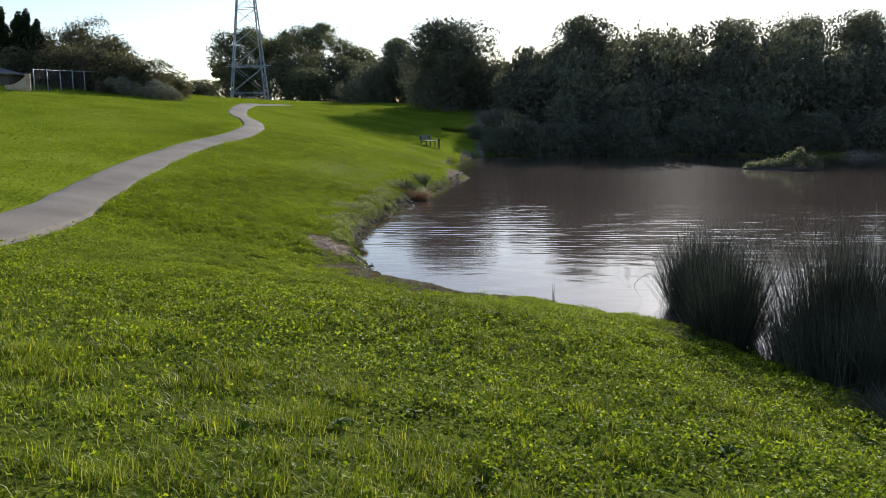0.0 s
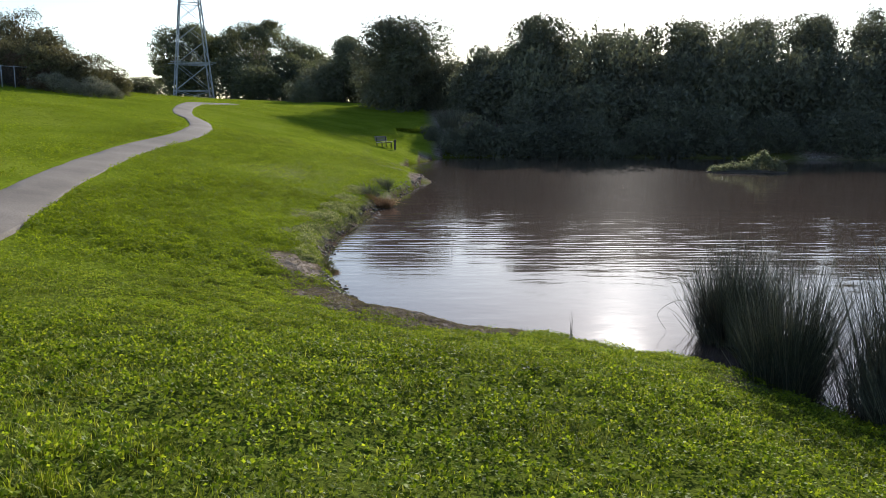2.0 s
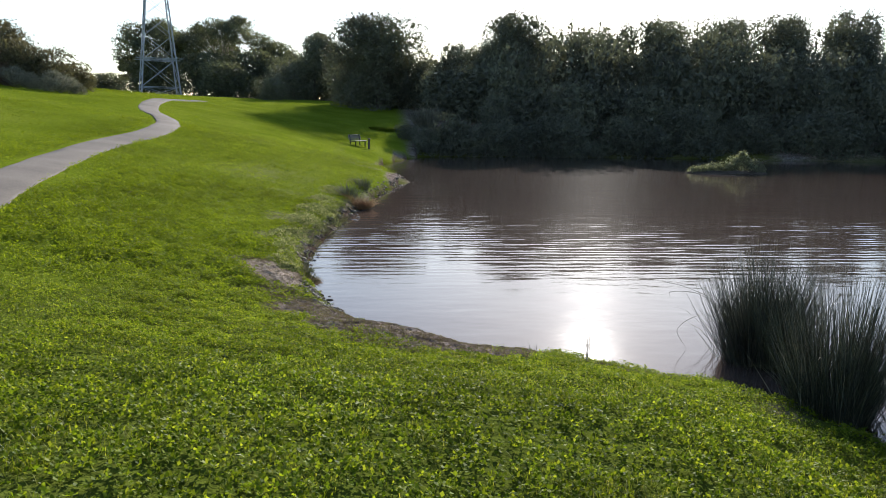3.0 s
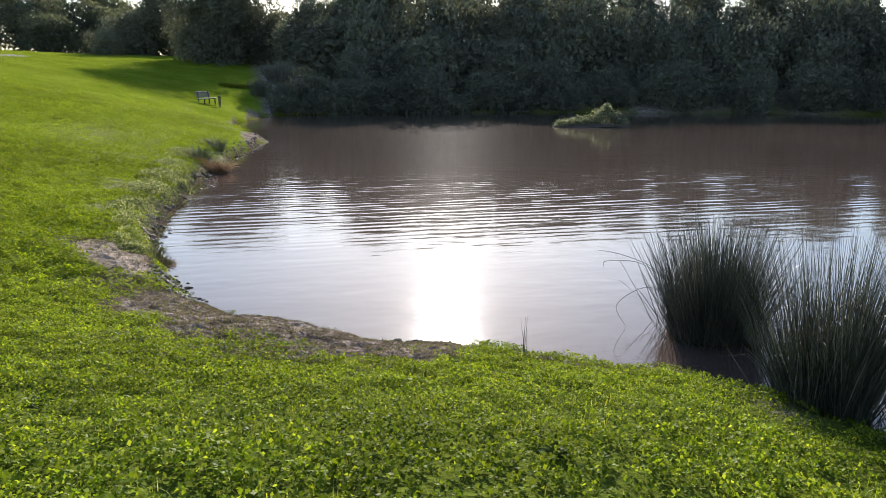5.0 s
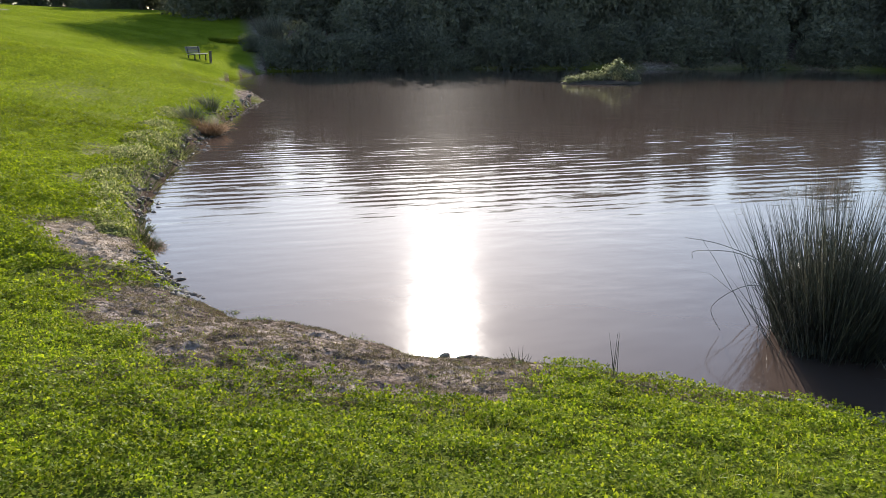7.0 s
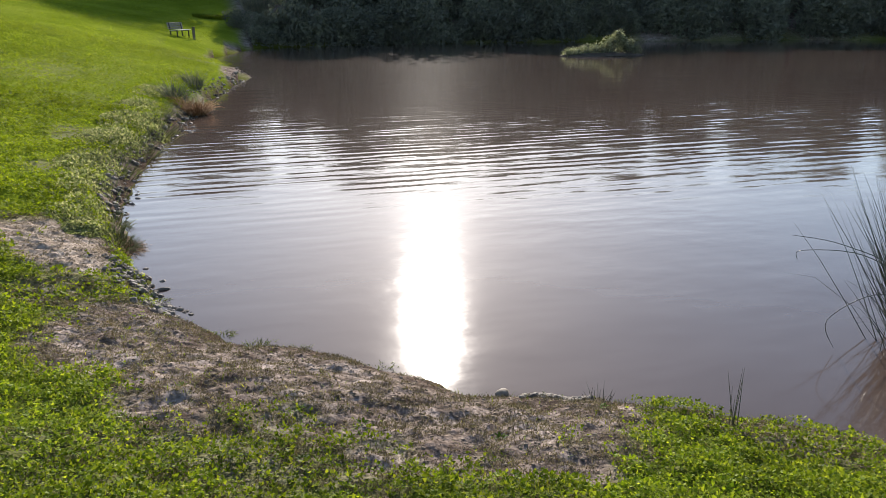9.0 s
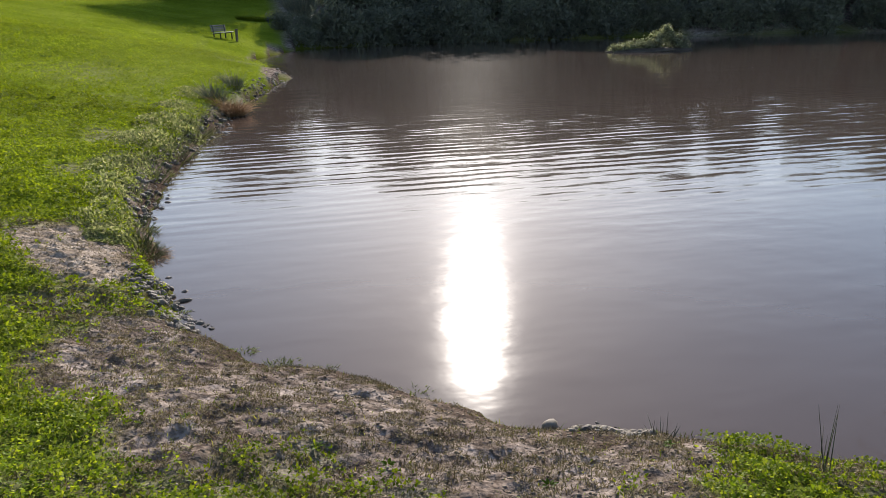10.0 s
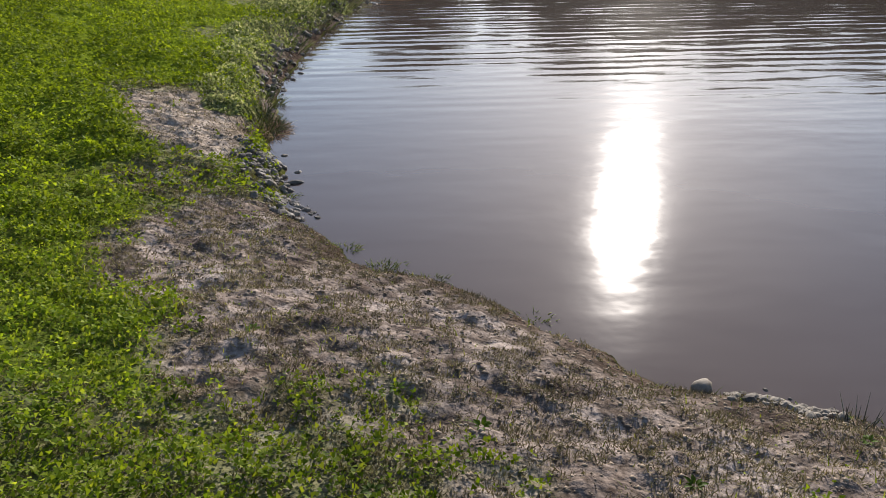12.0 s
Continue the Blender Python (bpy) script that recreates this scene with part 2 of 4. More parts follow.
# ---- mesh helpers ----
def mesh_of(name, verts, faces, material, smooth=False):
    """A mesh from an array of places and an array of faces that all have the same number of corners."""
    verts, faces = np.asarray(verts, np.float32), np.asarray(faces, np.int32)
    me = bpy.data.meshes.new(name)
    n, k = faces.shape
    me.vertices.add(len(verts))
    me.vertices.foreach_set("co", verts.ravel())
    me.loops.add(n * k)
    me.loops.foreach_set("vertex_index", faces.ravel())
    me.polygons.add(n)
    me.polygons.foreach_set("loop_start", np.arange(0, n * k, k, dtype=np.int32))
    if smooth:
        me.polygons.foreach_set("use_smooth", np.ones(n, bool))
    me.update(calc_edges=True)
    me.materials.append(material)
    return me


def finish(name, bm, material, smooth=False):
    bmesh.ops.recalc_face_normals(bm, faces=bm.faces)
    me = bpy.data.meshes.new(name)
    bm.to_mesh(me)
    bm.free()
    me.materials.append(material)
    if smooth:
        for p in me.polygons:
            p.use_smooth = True
    return me


def part(name, bm, material, parent, label="", smooth=False):
    me = bm if isinstance(bm, bpy.types.Mesh) else finish(name, bm, material, smooth)
    ob = new(name, me)
    ob.parent = parent
    return tagged(ob, label)


def box(bm, size, m=Matrix(), bevel=0.0):
    made = bmesh.ops.create_cube(bm, size=1.0, matrix=m @ Matrix.Diagonal((*size, 1)))
    if bevel:
        edges = {e for v in made["verts"] for e in v.link_edges}
        bmesh.ops.bevel(bm, geom=list(edges), offset=bevel, segments=1, affect="EDGES")


def bar(bm, a, b, width, thick=None):
    """A square bar from a to b."""
    a, b = Vector(a), Vector(b)
    m = Matrix.Translation((a + b) / 2) @ (b - a).to_track_quat("Z", "Y").to_matrix().to_4x4()
    box(bm, (width, thick or width, (b - a).length), m)


def tube(bm, points, radii, sides=7):
    """A tapered limb through the points."""
    rings = []
    for i, p in enumerate(points):
        ahead = Vector(points[min(i + 1, len(points) - 1)]) - Vector(points[max(i - 1, 0)])
        q = ahead.to_track_quat("Z", "Y")
        rings.append([bm.verts.new(Vector(p) + q @ Vector((math.cos(a) * radii[i], math.sin(a) * radii[i], 0)))
                      for a in [2 * math.pi * k / sides for k in range(sides)]])
    for r, s in zip(rings, rings[1:]):
        for k in range(sides):
            bm.faces.new((r[k], r[(k + 1) % sides], s[(k + 1) % sides], s[k]))
    bm.faces.new(rings[0][::-1])
    bm.faces.new(rings[-1])


def unit(v):
    return v / np.maximum(np.linalg.norm(v, axis=-1, keepdims=True), 1e-9)


def leaf_quads(base, way, side, length, width, fold=0.0):
    """Pointed leaves: base, two shoulders and tip; way and side are unit directions."""
    n = len(base)
    length, width = np.broadcast_to(length, n)[:, None], np.broadcast_to(width, n)[:, None]
    up = np.cross(way, side)
    mid = base + way * length * 0.5 + up * length * fold
    v = np.stack([base, mid + side * width / 2, base + way * length, mid - side * width / 2], 1)
    return v.reshape(-1, 3), np.arange(4 * n).reshape(n, 4)


def loose_leaves(name, centres, size, material, lean=None, three=False):
    """Leaf clumps that hang at random angles round their centres."""
    n = len(centres)
    way = unit(rng.normal(size=(n, 3)) + (0 if lean is None else lean))
    side = unit(np.cross(way, rng.normal(size=(n, 3))))
    length = size * rng.uniform(0.6, 1.4, n)
    if three:
        base = centres - way * length[:, None] / 2
        w = (length * rng.uniform(0.35, 0.6, n))[:, None]
        v = np.stack([base - side * w * 0.5, base + way * (length * 0.35)[:, None] + side * w * 0.7, base + way * length[:, None]], 1)
        return mesh_of(name, v.reshape(-1, 3), np.arange(3 * n).reshape(n, 3), material)
    v, f = leaf_quads(centres - way * length[:, None] / 2, way, side, length, length * rng.uniform(0.4, 0.7, n), 0.08)
    return mesh_of(name, v, f, material)


def value_noise(x, y, scale, seed=0):
    """Smooth noise from 0 to 1 over the plan."""
    r = np.random.default_rng(100 + seed)
    table = r.random((64, 64))
    u, v = np.asarray(x) / scale + 1000.3, np.asarray(y) / scale + 1000.7
    i, j = np.floor(u).astype(int), np.floor(v).astype(int)
    a, b = u - i, v - j
    a, b = a * a * (3 - 2 * a), b * b * (3 - 2 * b)
    t = lambda p, q: table[p % 64, q % 64]
    return (t(i, j) * (1 - a) + t(i + 1, j) * a) * (1 - b) + (t(i, j + 1) * (1 - a) + t(i + 1, j + 1) * a) * b


# ---- ground, pond and path ----
WATER = -1.62
SHORE = np.array([(9, 2), (6.4, 5.2), (4.7, 7.7), (4.2, 8.7), (3.8, 9.9), (3.5, 11.0), (3.0, 11.6), (2.3, 12.1), (1.7, 12.6), (0.9, 13.1), (0.3, 13.4),
                  (-0.1, 13.85), (-0.7, 14.4), (-1.3, 14.8), (-1.9, 15.8), (-2.2, 16.9), (-2.4, 18.6), (-2.55, 20.2), (-2.5, 22.8), (-2.1, 26), (-1.6, 31),
                  (-0.6, 36.5), (0.5, 41.5), (-0.5, 48), (-0.9, 54), (0.2, 58), (2.2, 65), (12, 67.2), (26, 66), (44, 62), (62, 50), (66, 20),
                  (52, -14), (30, -22), (14, -10)], float)
ROUTE = [(8, -70), (3.0, -40), (-1.5, -14), (-5.0, 1.0), (-6.6, 7.5), (-7.9, 14.2), (-8.7, 17.8), (-9.8, 22.5), (-10.8, 28.5), (-11.3, 34), (-11.1, 39.5), (-11.7, 44.3),
         (-13.1, 49), (-14.9, 52.8), (-16.1, 57), (-17.0, 62), (-17.7, 69), (-17, 78), (-15, 92)]


def ease(a, b, v):
    s = np.clip((v - a) / (b - a), 0, 1)
    return s * s * (3 - 2 * s)


def shore_distance(x, y):
    """Metres from the waterline, below zero in the pond."""
    x, y = np.asarray(x, float), np.asarray(y, float)
    best, inside = np.full(x.shape, 1e9), np.zeros(x.shape, bool)
    for (ax, ay), (bx, by) in zip(SHORE, np.roll(SHORE, -1, 0)):
        dx, dy = bx - ax, by - ay
        s = np.clip(((x - ax) * dx + (y - ay) * dy) / (dx * dx + dy * dy), 0, 1)
        best = np.minimum(best, np.hypot(x - ax - s * dx, y - ay - s * dy))
        if dy:
            inside ^= ((ay > y) != (by > y)) & (x < ax + (y - ay) * dx / dy)
    rough = 0.16 * (value_noise(x, y, 0.55, 1) - 0.5) + 0.08 * (value_noise(x, y, 0.17, 2) - 0.5)
    return np.where(inside, -best, best) + rough * ease(6, 1, best)


def sand_at(x, y):
    """The dry sandy patch above the bank."""
    x, y = np.asarray(x, float), np.asarray(y, float)
    wob = 0.75 * (value_noise(x, y, 0.7, 3) - 0.5) + 0.5 * (value_noise(x, y, 0.22, 4) - 0.5)
    u, v = (x + 2.88) * 0.93 + (y - 17.1) * 0.36, -(x + 2.88) * 0.36 + (y - 17.1) * 0.93
    return ease(1.25, 0.75, np.hypot(u / 0.5, v / 1.0) + wob * 0.5)


def bare_at(x, y, d):
    """How bare the soil is, 0 to 1: the little beach, a sandy patch, the edge of the bank."""
    x, y = np.asarray(x, float), np.asarray(y, float)
    wide = np.where(y < 15.6, 0.12 + 0.2 * ease(1.9, 2.4, x) * ease(3.7, 3.2, x) + 1.75 * ease(1.5, -0.1, x) * ease(16.2, 14.6, y) * ease(-3.4, -2.2, x), 0.1 + 0.38 * ease(17.6, 18.6, y))
    wide = np.where((y > 34) & (y < 50), 0.3 + 0.7 * ease(37, 41, y) * ease(46, 42, y), wide)
    wide = np.where((y > 56) & (y < 68), 0.2 + 0.9 * ease(57, 62, y), wide)
    wob = 0.75 * (value_noise(x, y, 0.7, 3) - 0.5) + 0.5 * (value_noise(x, y, 0.22, 4) - 0.5)
    beach = ease(0.16, -0.4, d - wide + wob * np.minimum(wide, 1))
    patch = sand_at(x, y)
    far = ease(0.74, 0.86, value_noise(x, y, 1.1, 5)) * 0.55 * ease(8, 11, y) * ease(3.6, 1.2, d)
    dry = 0.28 * ease(1.3, 0.4, np.hypot((x + 5.3) / 1.4, (y - 33) / 2.6) + wob)
    wood = ease(64, 67, y + 0.15 * x) * ease(0.6, 2.4, x)
    return np.clip(np.maximum.reduce([beach, patch, far, wood, dry]), 0, 1) * (d > 0)


def height(x, y):
    x, y = np.asarray(x, float), np.asarray(y, float)
    d = shore_distance(x, y)
    l = np.maximum(d, 0)
    z = WATER + 0.09 * (1 - np.exp(-l / 0.12)) + 5 * (1 - np.exp(-l / 24)) * (1 + 0.5 * ease(28, 60, y))
    z -= np.minimum(np.maximum(y - 64, 0) * 0.03, 2.5) * ease(3, 12, l)
    near = ease(90, 25, np.hypot(x, y)) * ease(0, 0.6, l) * ease(-6.4, -5.0, x)
    z += near * (0.05 * (value_noise(x, y, 1.3, 6) - 0.5) + 0.022 * (value_noise(x, y, 0.4, 7) - 0.5) + 0.012 * (value_noise(x, y, 0.16, 8) - 0.5))
    clod = bare_at(x, y, d) * near
    z += clod * (0.026 * (value_noise(x, y, 0.3, 11) - 0.5) + 0.016 * (value_noise(x * 0.94 + y * 0.34, y * 0.94 - x * 0.34, 0.15, 12) - 0.5)
                 + 0.036 * (value_noise(x * 0.8 - y * 0.6, y * 0.8 + x * 0.6, 0.085, 15) - 0.5) * ease(0.3, 0.6, value_noise(x, y, 0.5, 16) + 0.15)
                 + 0.026 * (value_noise(x, y, 0.052, 17) - 0.5))
    z += 0.1 * ease(15.8, 17, y) * ease(48, 40, y) * ease(0.05, 0.3, l)  # the left bank stands a little proud of the water
    return np.where(d > 0, z, WATER - np.minimum(1.3, 0.3 * -d))


def spaced(lo, hi, fine, step, growth, end):
    """Rising places: even between lo and hi, wider and wider outside."""
    inner = list(np.arange(lo, hi, fine))
    for sign, start in ((-1, lo), (1, hi)):
        s, p = step, start
        while abs(p) < end:
            p += sign * s
            s *= growth
            inner.append(p)
    return np.array(sorted(inner))


def ground_sheet():
    xs, ys = spaced(-3.4, 1.5, 0.028, 0.07, 1.09, 2500), spaced(11.8, 17.9, 0.028, 0.07, 1.08, 2500)
    gx, gy = np.meshgrid(xs, ys)
    x, y = gx.ravel(), gy.ravel()
    d = shore_distance(x, y)
    v = np.stack([x, y, height(x, y)], 1)
    nx, ny = len(xs), len(ys)
    i = (np.arange(ny - 1)[:, None] * nx + np.arange(nx - 1)[None]).ravel()
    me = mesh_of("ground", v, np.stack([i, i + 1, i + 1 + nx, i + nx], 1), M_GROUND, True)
    me.attributes.new("bare", "FLOAT", "POINT").data.foreach_set("value", bare_at(x, y, d).astype(np.float32))
    me.attributes.new("sand", "FLOAT", "POINT").data.foreach_set("value", sand_at(x, y).astype(np.float32))
    me.attributes.new("wet", "FLOAT", "POINT").data.foreach_set("value", (ease(0.4, 0.06, d) * ease(0.3, 0.5, value_noise(x, y, 0.5, 14) + 0.25)).astype(np.float32))
    # mask of the ground tone that carries painted leaf shade, over the near clover
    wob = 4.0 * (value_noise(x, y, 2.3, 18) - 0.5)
    me.attributes.new("thatch_and_shade", "FLOAT", "POINT").data.foreach_set("value", (0.72 * ease(20.0, 13.5, y + wob) * ease(-16.0, -5.0, y + wob) * ease(-9.5, -3.5, x + wob)).astype(np.float32))
    return tagged(new("ground", me), "green lawn that slopes to bare sandy soil at the pond", "ground", kind="structure")


ground_sheet()
bm = bmesh.new()
c = [bm.verts.new(p) for p in ((-5, -24, WATER), (68, -24, WATER), (68, 70, WATER), (-5, 70, WATER))]
bm.faces.new(c)
tagged(new("water", finish("water", bm, M_WATER)), "muddy brown pond water with ripples and sky reflections", "water", kind="structure")


def smooth_line(points, steps=14):
    p = [Vector(q) for q in points]
    out = []
    for i in range(1, len(p) - 2):
        for k in range(steps):
            t = k / steps
            out.append(0.5 * (2 * p[i] + (p[i + 1] - p[i - 1]) * t + (2 * p[i - 1] - 5 * p[i] + 4 * p[i + 1] - p[i + 2]) * t * t
                              + (3 * p[i] - p[i - 1] - 3 * p[i + 1] + p[i + 2]) * t ** 3))
    return out


ROUTE_LINE = np.array([tuple(v) for v in smooth_line(ROUTE)])


def route_distance(x, y):
    best = np.full(np.shape(x), 1e9)
    for px, py in ROUTE_LINE:
        best = np.minimum(best, np.hypot(x - px, y - py))
    return best


def footpath():
    line = ROUTE_LINE
    ahead = np.gradient(line, axis=0)
    side = np.stack([-ahead[:, 1], ahead[:, 0]], 1)
    side /= np.linalg.norm(side, axis=1)[:, None]
    rows = []
    across = (-0.66, -0.65, -0.62, -0.33, -0.04, 0.25, 0.5, 0.53, 0.54)
    lift = (-0.12, 0.02, 0.032, 0.036, 0.04, 0.036, 0.032, 0.02, -0.12)
    for a, h in zip(across, lift):
        wob = 0.07 * (value_noise(line[:, 0], line[:, 1] + 50 * (a > 0), 0.9, 9) - 0.5) * (abs(a) > 0.5)
        q = line + side * (a + wob)[:, None]
        z = np.convolve(np.pad(height(q[:, 0], q[:, 1]), 10, "edge"), np.ones(21) / 21, "valid")
        rows.append(np.column_stack([q, np.maximum(z, height(q[:, 0], q[:, 1])) + h]))
    v = np.array(rows).transpose(1, 0, 2)
    n, k = v.shape[:2]
    i = (np.arange(n - 1)[:, None] * k + np.arange(k - 1)[None]).ravel()
    return tagged(new("path", mesh_of("path", v.reshape(-1, 3), np.stack([i, i + 1, i + 1 + k, i + k], 1), M_PATH, True)),
                  "winding grey concrete footpath across the lawn", "footpath", kind="structure")


footpath()


# ---- trees and shrubs ----
def lobes_crown(name, lobes, number, size, material, hollow=0.55):
    """Leaf clumps spread over overlapping rounded lobes (x, y, z, rx, ry, rz), denser towards the skin, with ragged edges."""
    lob, count = np.array(lobes, float), int(number * 2.2)
    weight = (lob[:, 3] * lob[:, 5]) ** 1.0
    pick = rng.choice(len(lob), count, p=weight / weight.sum())
    way = unit(rng.normal(size=(count, 3)))
    rag = 1 + 0.16 * np.sin(way[:, 0] * 7 + pick * 2.1) * np.sin(way[:, 2] * 8 + pick) + rng.normal(0, 0.065, count)
    r = (hollow + (1 - hollow) * rng.random(count) ** 0.45) * rag
    centres = lob[pick, :3] + way * lob[pick, 3:] * r[:, None]
    sizes = np.where(r < hollow + (1 - hollow) * 0.6, size * 0.85, size * 0.54)
    return loose_leaves(name, centres, sizes, material, np.array((0, 0, -0.3)), True)


def random_lobes(wide, low, high, n, seed, top=0.55, small=0.3, upright=1.0):
    """Lobes that fill a rounded crown, wide metres across, from low to high."""
    r = random.Random(seed)
    out = []
    for i in range(n):
        h = low + (high - low) * (0.1 + 0.8 * (i + 0.5) / n)
        f = (h - low) / (high - low)
        reach = wide / 2 * math.sqrt(max(0.05, 1 - max(0, (f - top) / (1 - top)) ** 2)) * (0.75 + 0.25 * min(1, f / 0.3))
        a, q = r.uniform(0, 6.28), reach * r.uniform(0.25, 0.7)
        s = wide * r.uniform(small, small + 0.12)
        s = min(s, reach * 1.0 + 0.3)
        out.append((math.cos(a) * q, math.sin(a) * q, h, s / upright ** 0.5, s / upright ** 0.5, min(s * upright * r.uniform(0.7, 1.0), high - h + 0.6)))
    return out


def trunk_mesh(lobes, tall, girth, material, seed, lean=0.0):
    r = random.Random(seed)
    bm = bmesh.new()
    top = (lean * tall, 0, tall * 0.75)
    tube(bm, [(0, 0, -0.4), (0.02, 0, 0.3), (lean * tall * 0.4, 0.05, tall * 0.4), top], [girth * 1.35, girth, girth * 0.75, girth * 0.25], 9)
    for x, y, z, *_ in lobes:
        f = r.uniform(0.25, 0.55)
        start = Vector((lean * tall * f, 0.03, tall * f))
        end = Vector((x, y, max(z, tall * f + 0.2)))
        middle = start.lerp(end, 0.5) + Vector((r.uniform(-0.3, 0.3), r.uniform(-0.3, 0.3), -0.25))
        tube(bm, [start, middle, end], [girth * 0.45, girth * 0.28, girth * 0.06], 6)
    return finish("trunk", bm, material, True)


def tree(name, x, y, lobes, tall, girth, count, size, leaf, bark, label, category, group="", seed=1, turn=0.0, hollow=0.55):
    top = new(name)
    tagged(top, label, category, group)
    top.matrix_basis = pose(x, y, float(height(x, y)), 0, 0, turn)
    part("trunk", trunk_mesh(lobes, tall, girth, bark, seed), bark, top)
    part("crown", lobes_crown("crown", lobes, count, size, leaf, hollow), leaf, top)
    return top


def ground_pose(x, y, turn=0.0, lift=0.0, size=1.0):
    return pose(x, y, float(height(x, y)) + lift, 0, 0, turn) @ Matrix.Scale(size, 4)


def placed_copy(ob, x, y, turn, size=1.0, tall=1.0):
    made = copy_thing(ob, ground_pose(x, y, turn))
    made.scale = (size, size, size * tall)
    return made


# the three rounded trees between lawn and pond
FAR_ROW = "dark trees behind the pond"
tree("tree", -9.2, 107, random_lobes(6.5, 0.2, 8.6, 20, 11, 0.6, 0.2), 8.6, 0.27, 11000, 0.4, M_DARK, M_BARK,
     "dark rounded evergreen tree at the edge of the lawn", "tree", FAR_ROW, 11)
tree("tree", -0.9, 88, random_lobes(11.0, -0.2, 9.2, 42, 12, 0.5, 0.17), 10, 0.34, 24000, 0.38, M_DARK, M_BARK,
     "broad dome-shaped evergreen tree casting shade on the lawn", "tree", FAR_ROW, 12)
tree("tree", 6.6, 85, random_lobes(5.6, 0.2, 6.6, 18, 13, 0.35, 0.17, 1.7), 7, 0.22, 7500, 0.34, M_DARK, M_BARK,
     "slender feathery evergreen tree behind the pond", "tree", FAR_ROW, 13)
tree("tree", 12.6, 83, random_lobes(8.8, 0.2, 10.0, 32, 14, 0.55, 0.17), 10, 0.32, 18000, 0.38, M_DARK, M_BARK,
     "tall dense dark evergreen tree behind the pond", "tree", FAR_ROW, 14)
row_a = tree("tree", 20.0, 82, random_lobes(8.0, 0.2, 8.5, 24, 15, 0.5, 0.18, 1.35), 8, 0.28, 8000, 0.38, M_DARK, M_BARK,
             "dark bushy tree in the row behind the pond", "tree", FAR_ROW, 15)
row_b = tree("tree", 26.5, 81, random_lobes(7.0, 0.2, 9.4, 22, 16, 0.4, 0.17, 1.7), 9, 0.28, 8500, 0.38, M_DARK, M_BARK,
             "dark open-topped tree in the row behind the pond", "tree", FAR_ROW, 16, 0.0, 0.5)
row_c = tree("tree", 32.5, 80, random_lobes(9.0, 0.2, 9.2, 26, 17, 0.45, 0.16, 1.7), 9, 0.3, 9500, 0.38, M_DARK, M_BARK,
             "dark feathery tree in the row behind the pond", "tree", FAR_ROW, 17, 0.0, 0.5)
for ob, x, y, turn, size, tall in ((row_b, 23.3, 84, 140, 0.95, 1.0), (row_a, 39.0, 80, 70, 1.1, 1.02), (row_c, 44.5, 78, 200, 0.98, 1.0), (row_b, 50.0, 75, 30, 1.05, 0.95),
                                   (row_a, 56.0, 71, 160, 1.1, 1.0), (row_c, 62.5, 66, 90, 1.0, 1.05), (row_a, 69.0, 60, 10, 1.1, 1.0),
                                   (row_c, 29.5, 86, 300, 1.0, 1.02), (row_c, 36.0, 86, 45, 1.0, 1.04), (row_a, 42.0, 86, 95, 1.0, 1.15), (row_c, 10.5, 92, 120, 0.8, 0.8),
                                   (row_a, 17.0, 88, 220, 0.9, 0.95), (row_a, 9.5, 86.5, 150, 0.8, 1.02), (row_a, -4.2, 108, 310, 0.9, 0.85), (row_b, 48.0, 82, 280, 1.0, 1.1), (row_a, 53.5, 77, 120, 1.1, 1.0), (row_b, 59.5, 73, 200, 1.1, 1.0), (row_c, 66.0, 68, 20, 1.1, 1.0), (row_a, 76.0, 38, 0, 1.1, 1.0)):
    placed_copy(ob, x, y, turn, size, tall)

# low shrubs that crowd the far waterline
SHRUBS = "shrubs along the far waterline"
shrub_a = tree("shrub", 9.8, 70.8, random_lobes(4.5, -0.3, 3.4, 9, 21), 2.4, 0.07, 1900, 0.42, M_DARK, M_BARK, "dense dark shrub hanging over the far waterline", "shrub", SHRUBS, 21)
shrub_b = tree("shrub", 13.5, 71.0, random_lobes(5.5, -0.3, 4.2, 9, 22), 3, 0.08, 2200, 0.44, M_DARK, M_BARK, "dense dark shrub hanging over the far waterline", "shrub", SHRUBS, 22)
for i in range(34):
    k = i / 33
    x = 2.6 + 61 * k
    bend = 0 if x < 26 else (x - 26) ** 2 * 0.0125
    y = 66.9 + 0.8 * math.sin(i * 1.7) - bend + (0, 3.5, 7.0)[i % 3]
    if x < 10:
        placed_copy(shrub_a, x + 1.6, 67.0 + 0.5 * (i % 3), i * 77, 0.5 + 0.1 * i, 0.75)
        continue
    placed_copy(shrub_a if i % 2 else shrub_b, x, y, i * 77, (0.7, 1.0, 1.25)[i % 3] + 0.25 * ((i * 37) % 10) / 10, (0.8, 1.1, 1.25)[i % 3] + 0.35 * ((i * 53) % 10) / 10)
for x, y, size in ((-5.6, 108, 1.0), (-11.6, 106, 1.1), (1.3, 69.2, 0.3), (2.6, 67.6, 0.36), (3.9, 67.4, 0.42), (6.4, 82.5, 1.15), (8.8, 80, 1.3), (5.0, 93, 1.35), (9.0, 90, 1.4), (-13, 95, 0.6), (-3.2, 92, 1.1), (0.6, 93, 1.2), (3.6, 91, 1.0), (-6.0, 110, 1.5), (-9.6, 112, 1.5), (-2.0, 111, 1.5), (47.0, 72, 1.4), (51.5, 69.5, 1.4), (56.0, 66, 1.4), (60.5, 62, 1.4)):
    placed_copy(shrub_b, x, y, x * 40, size, 0.9)

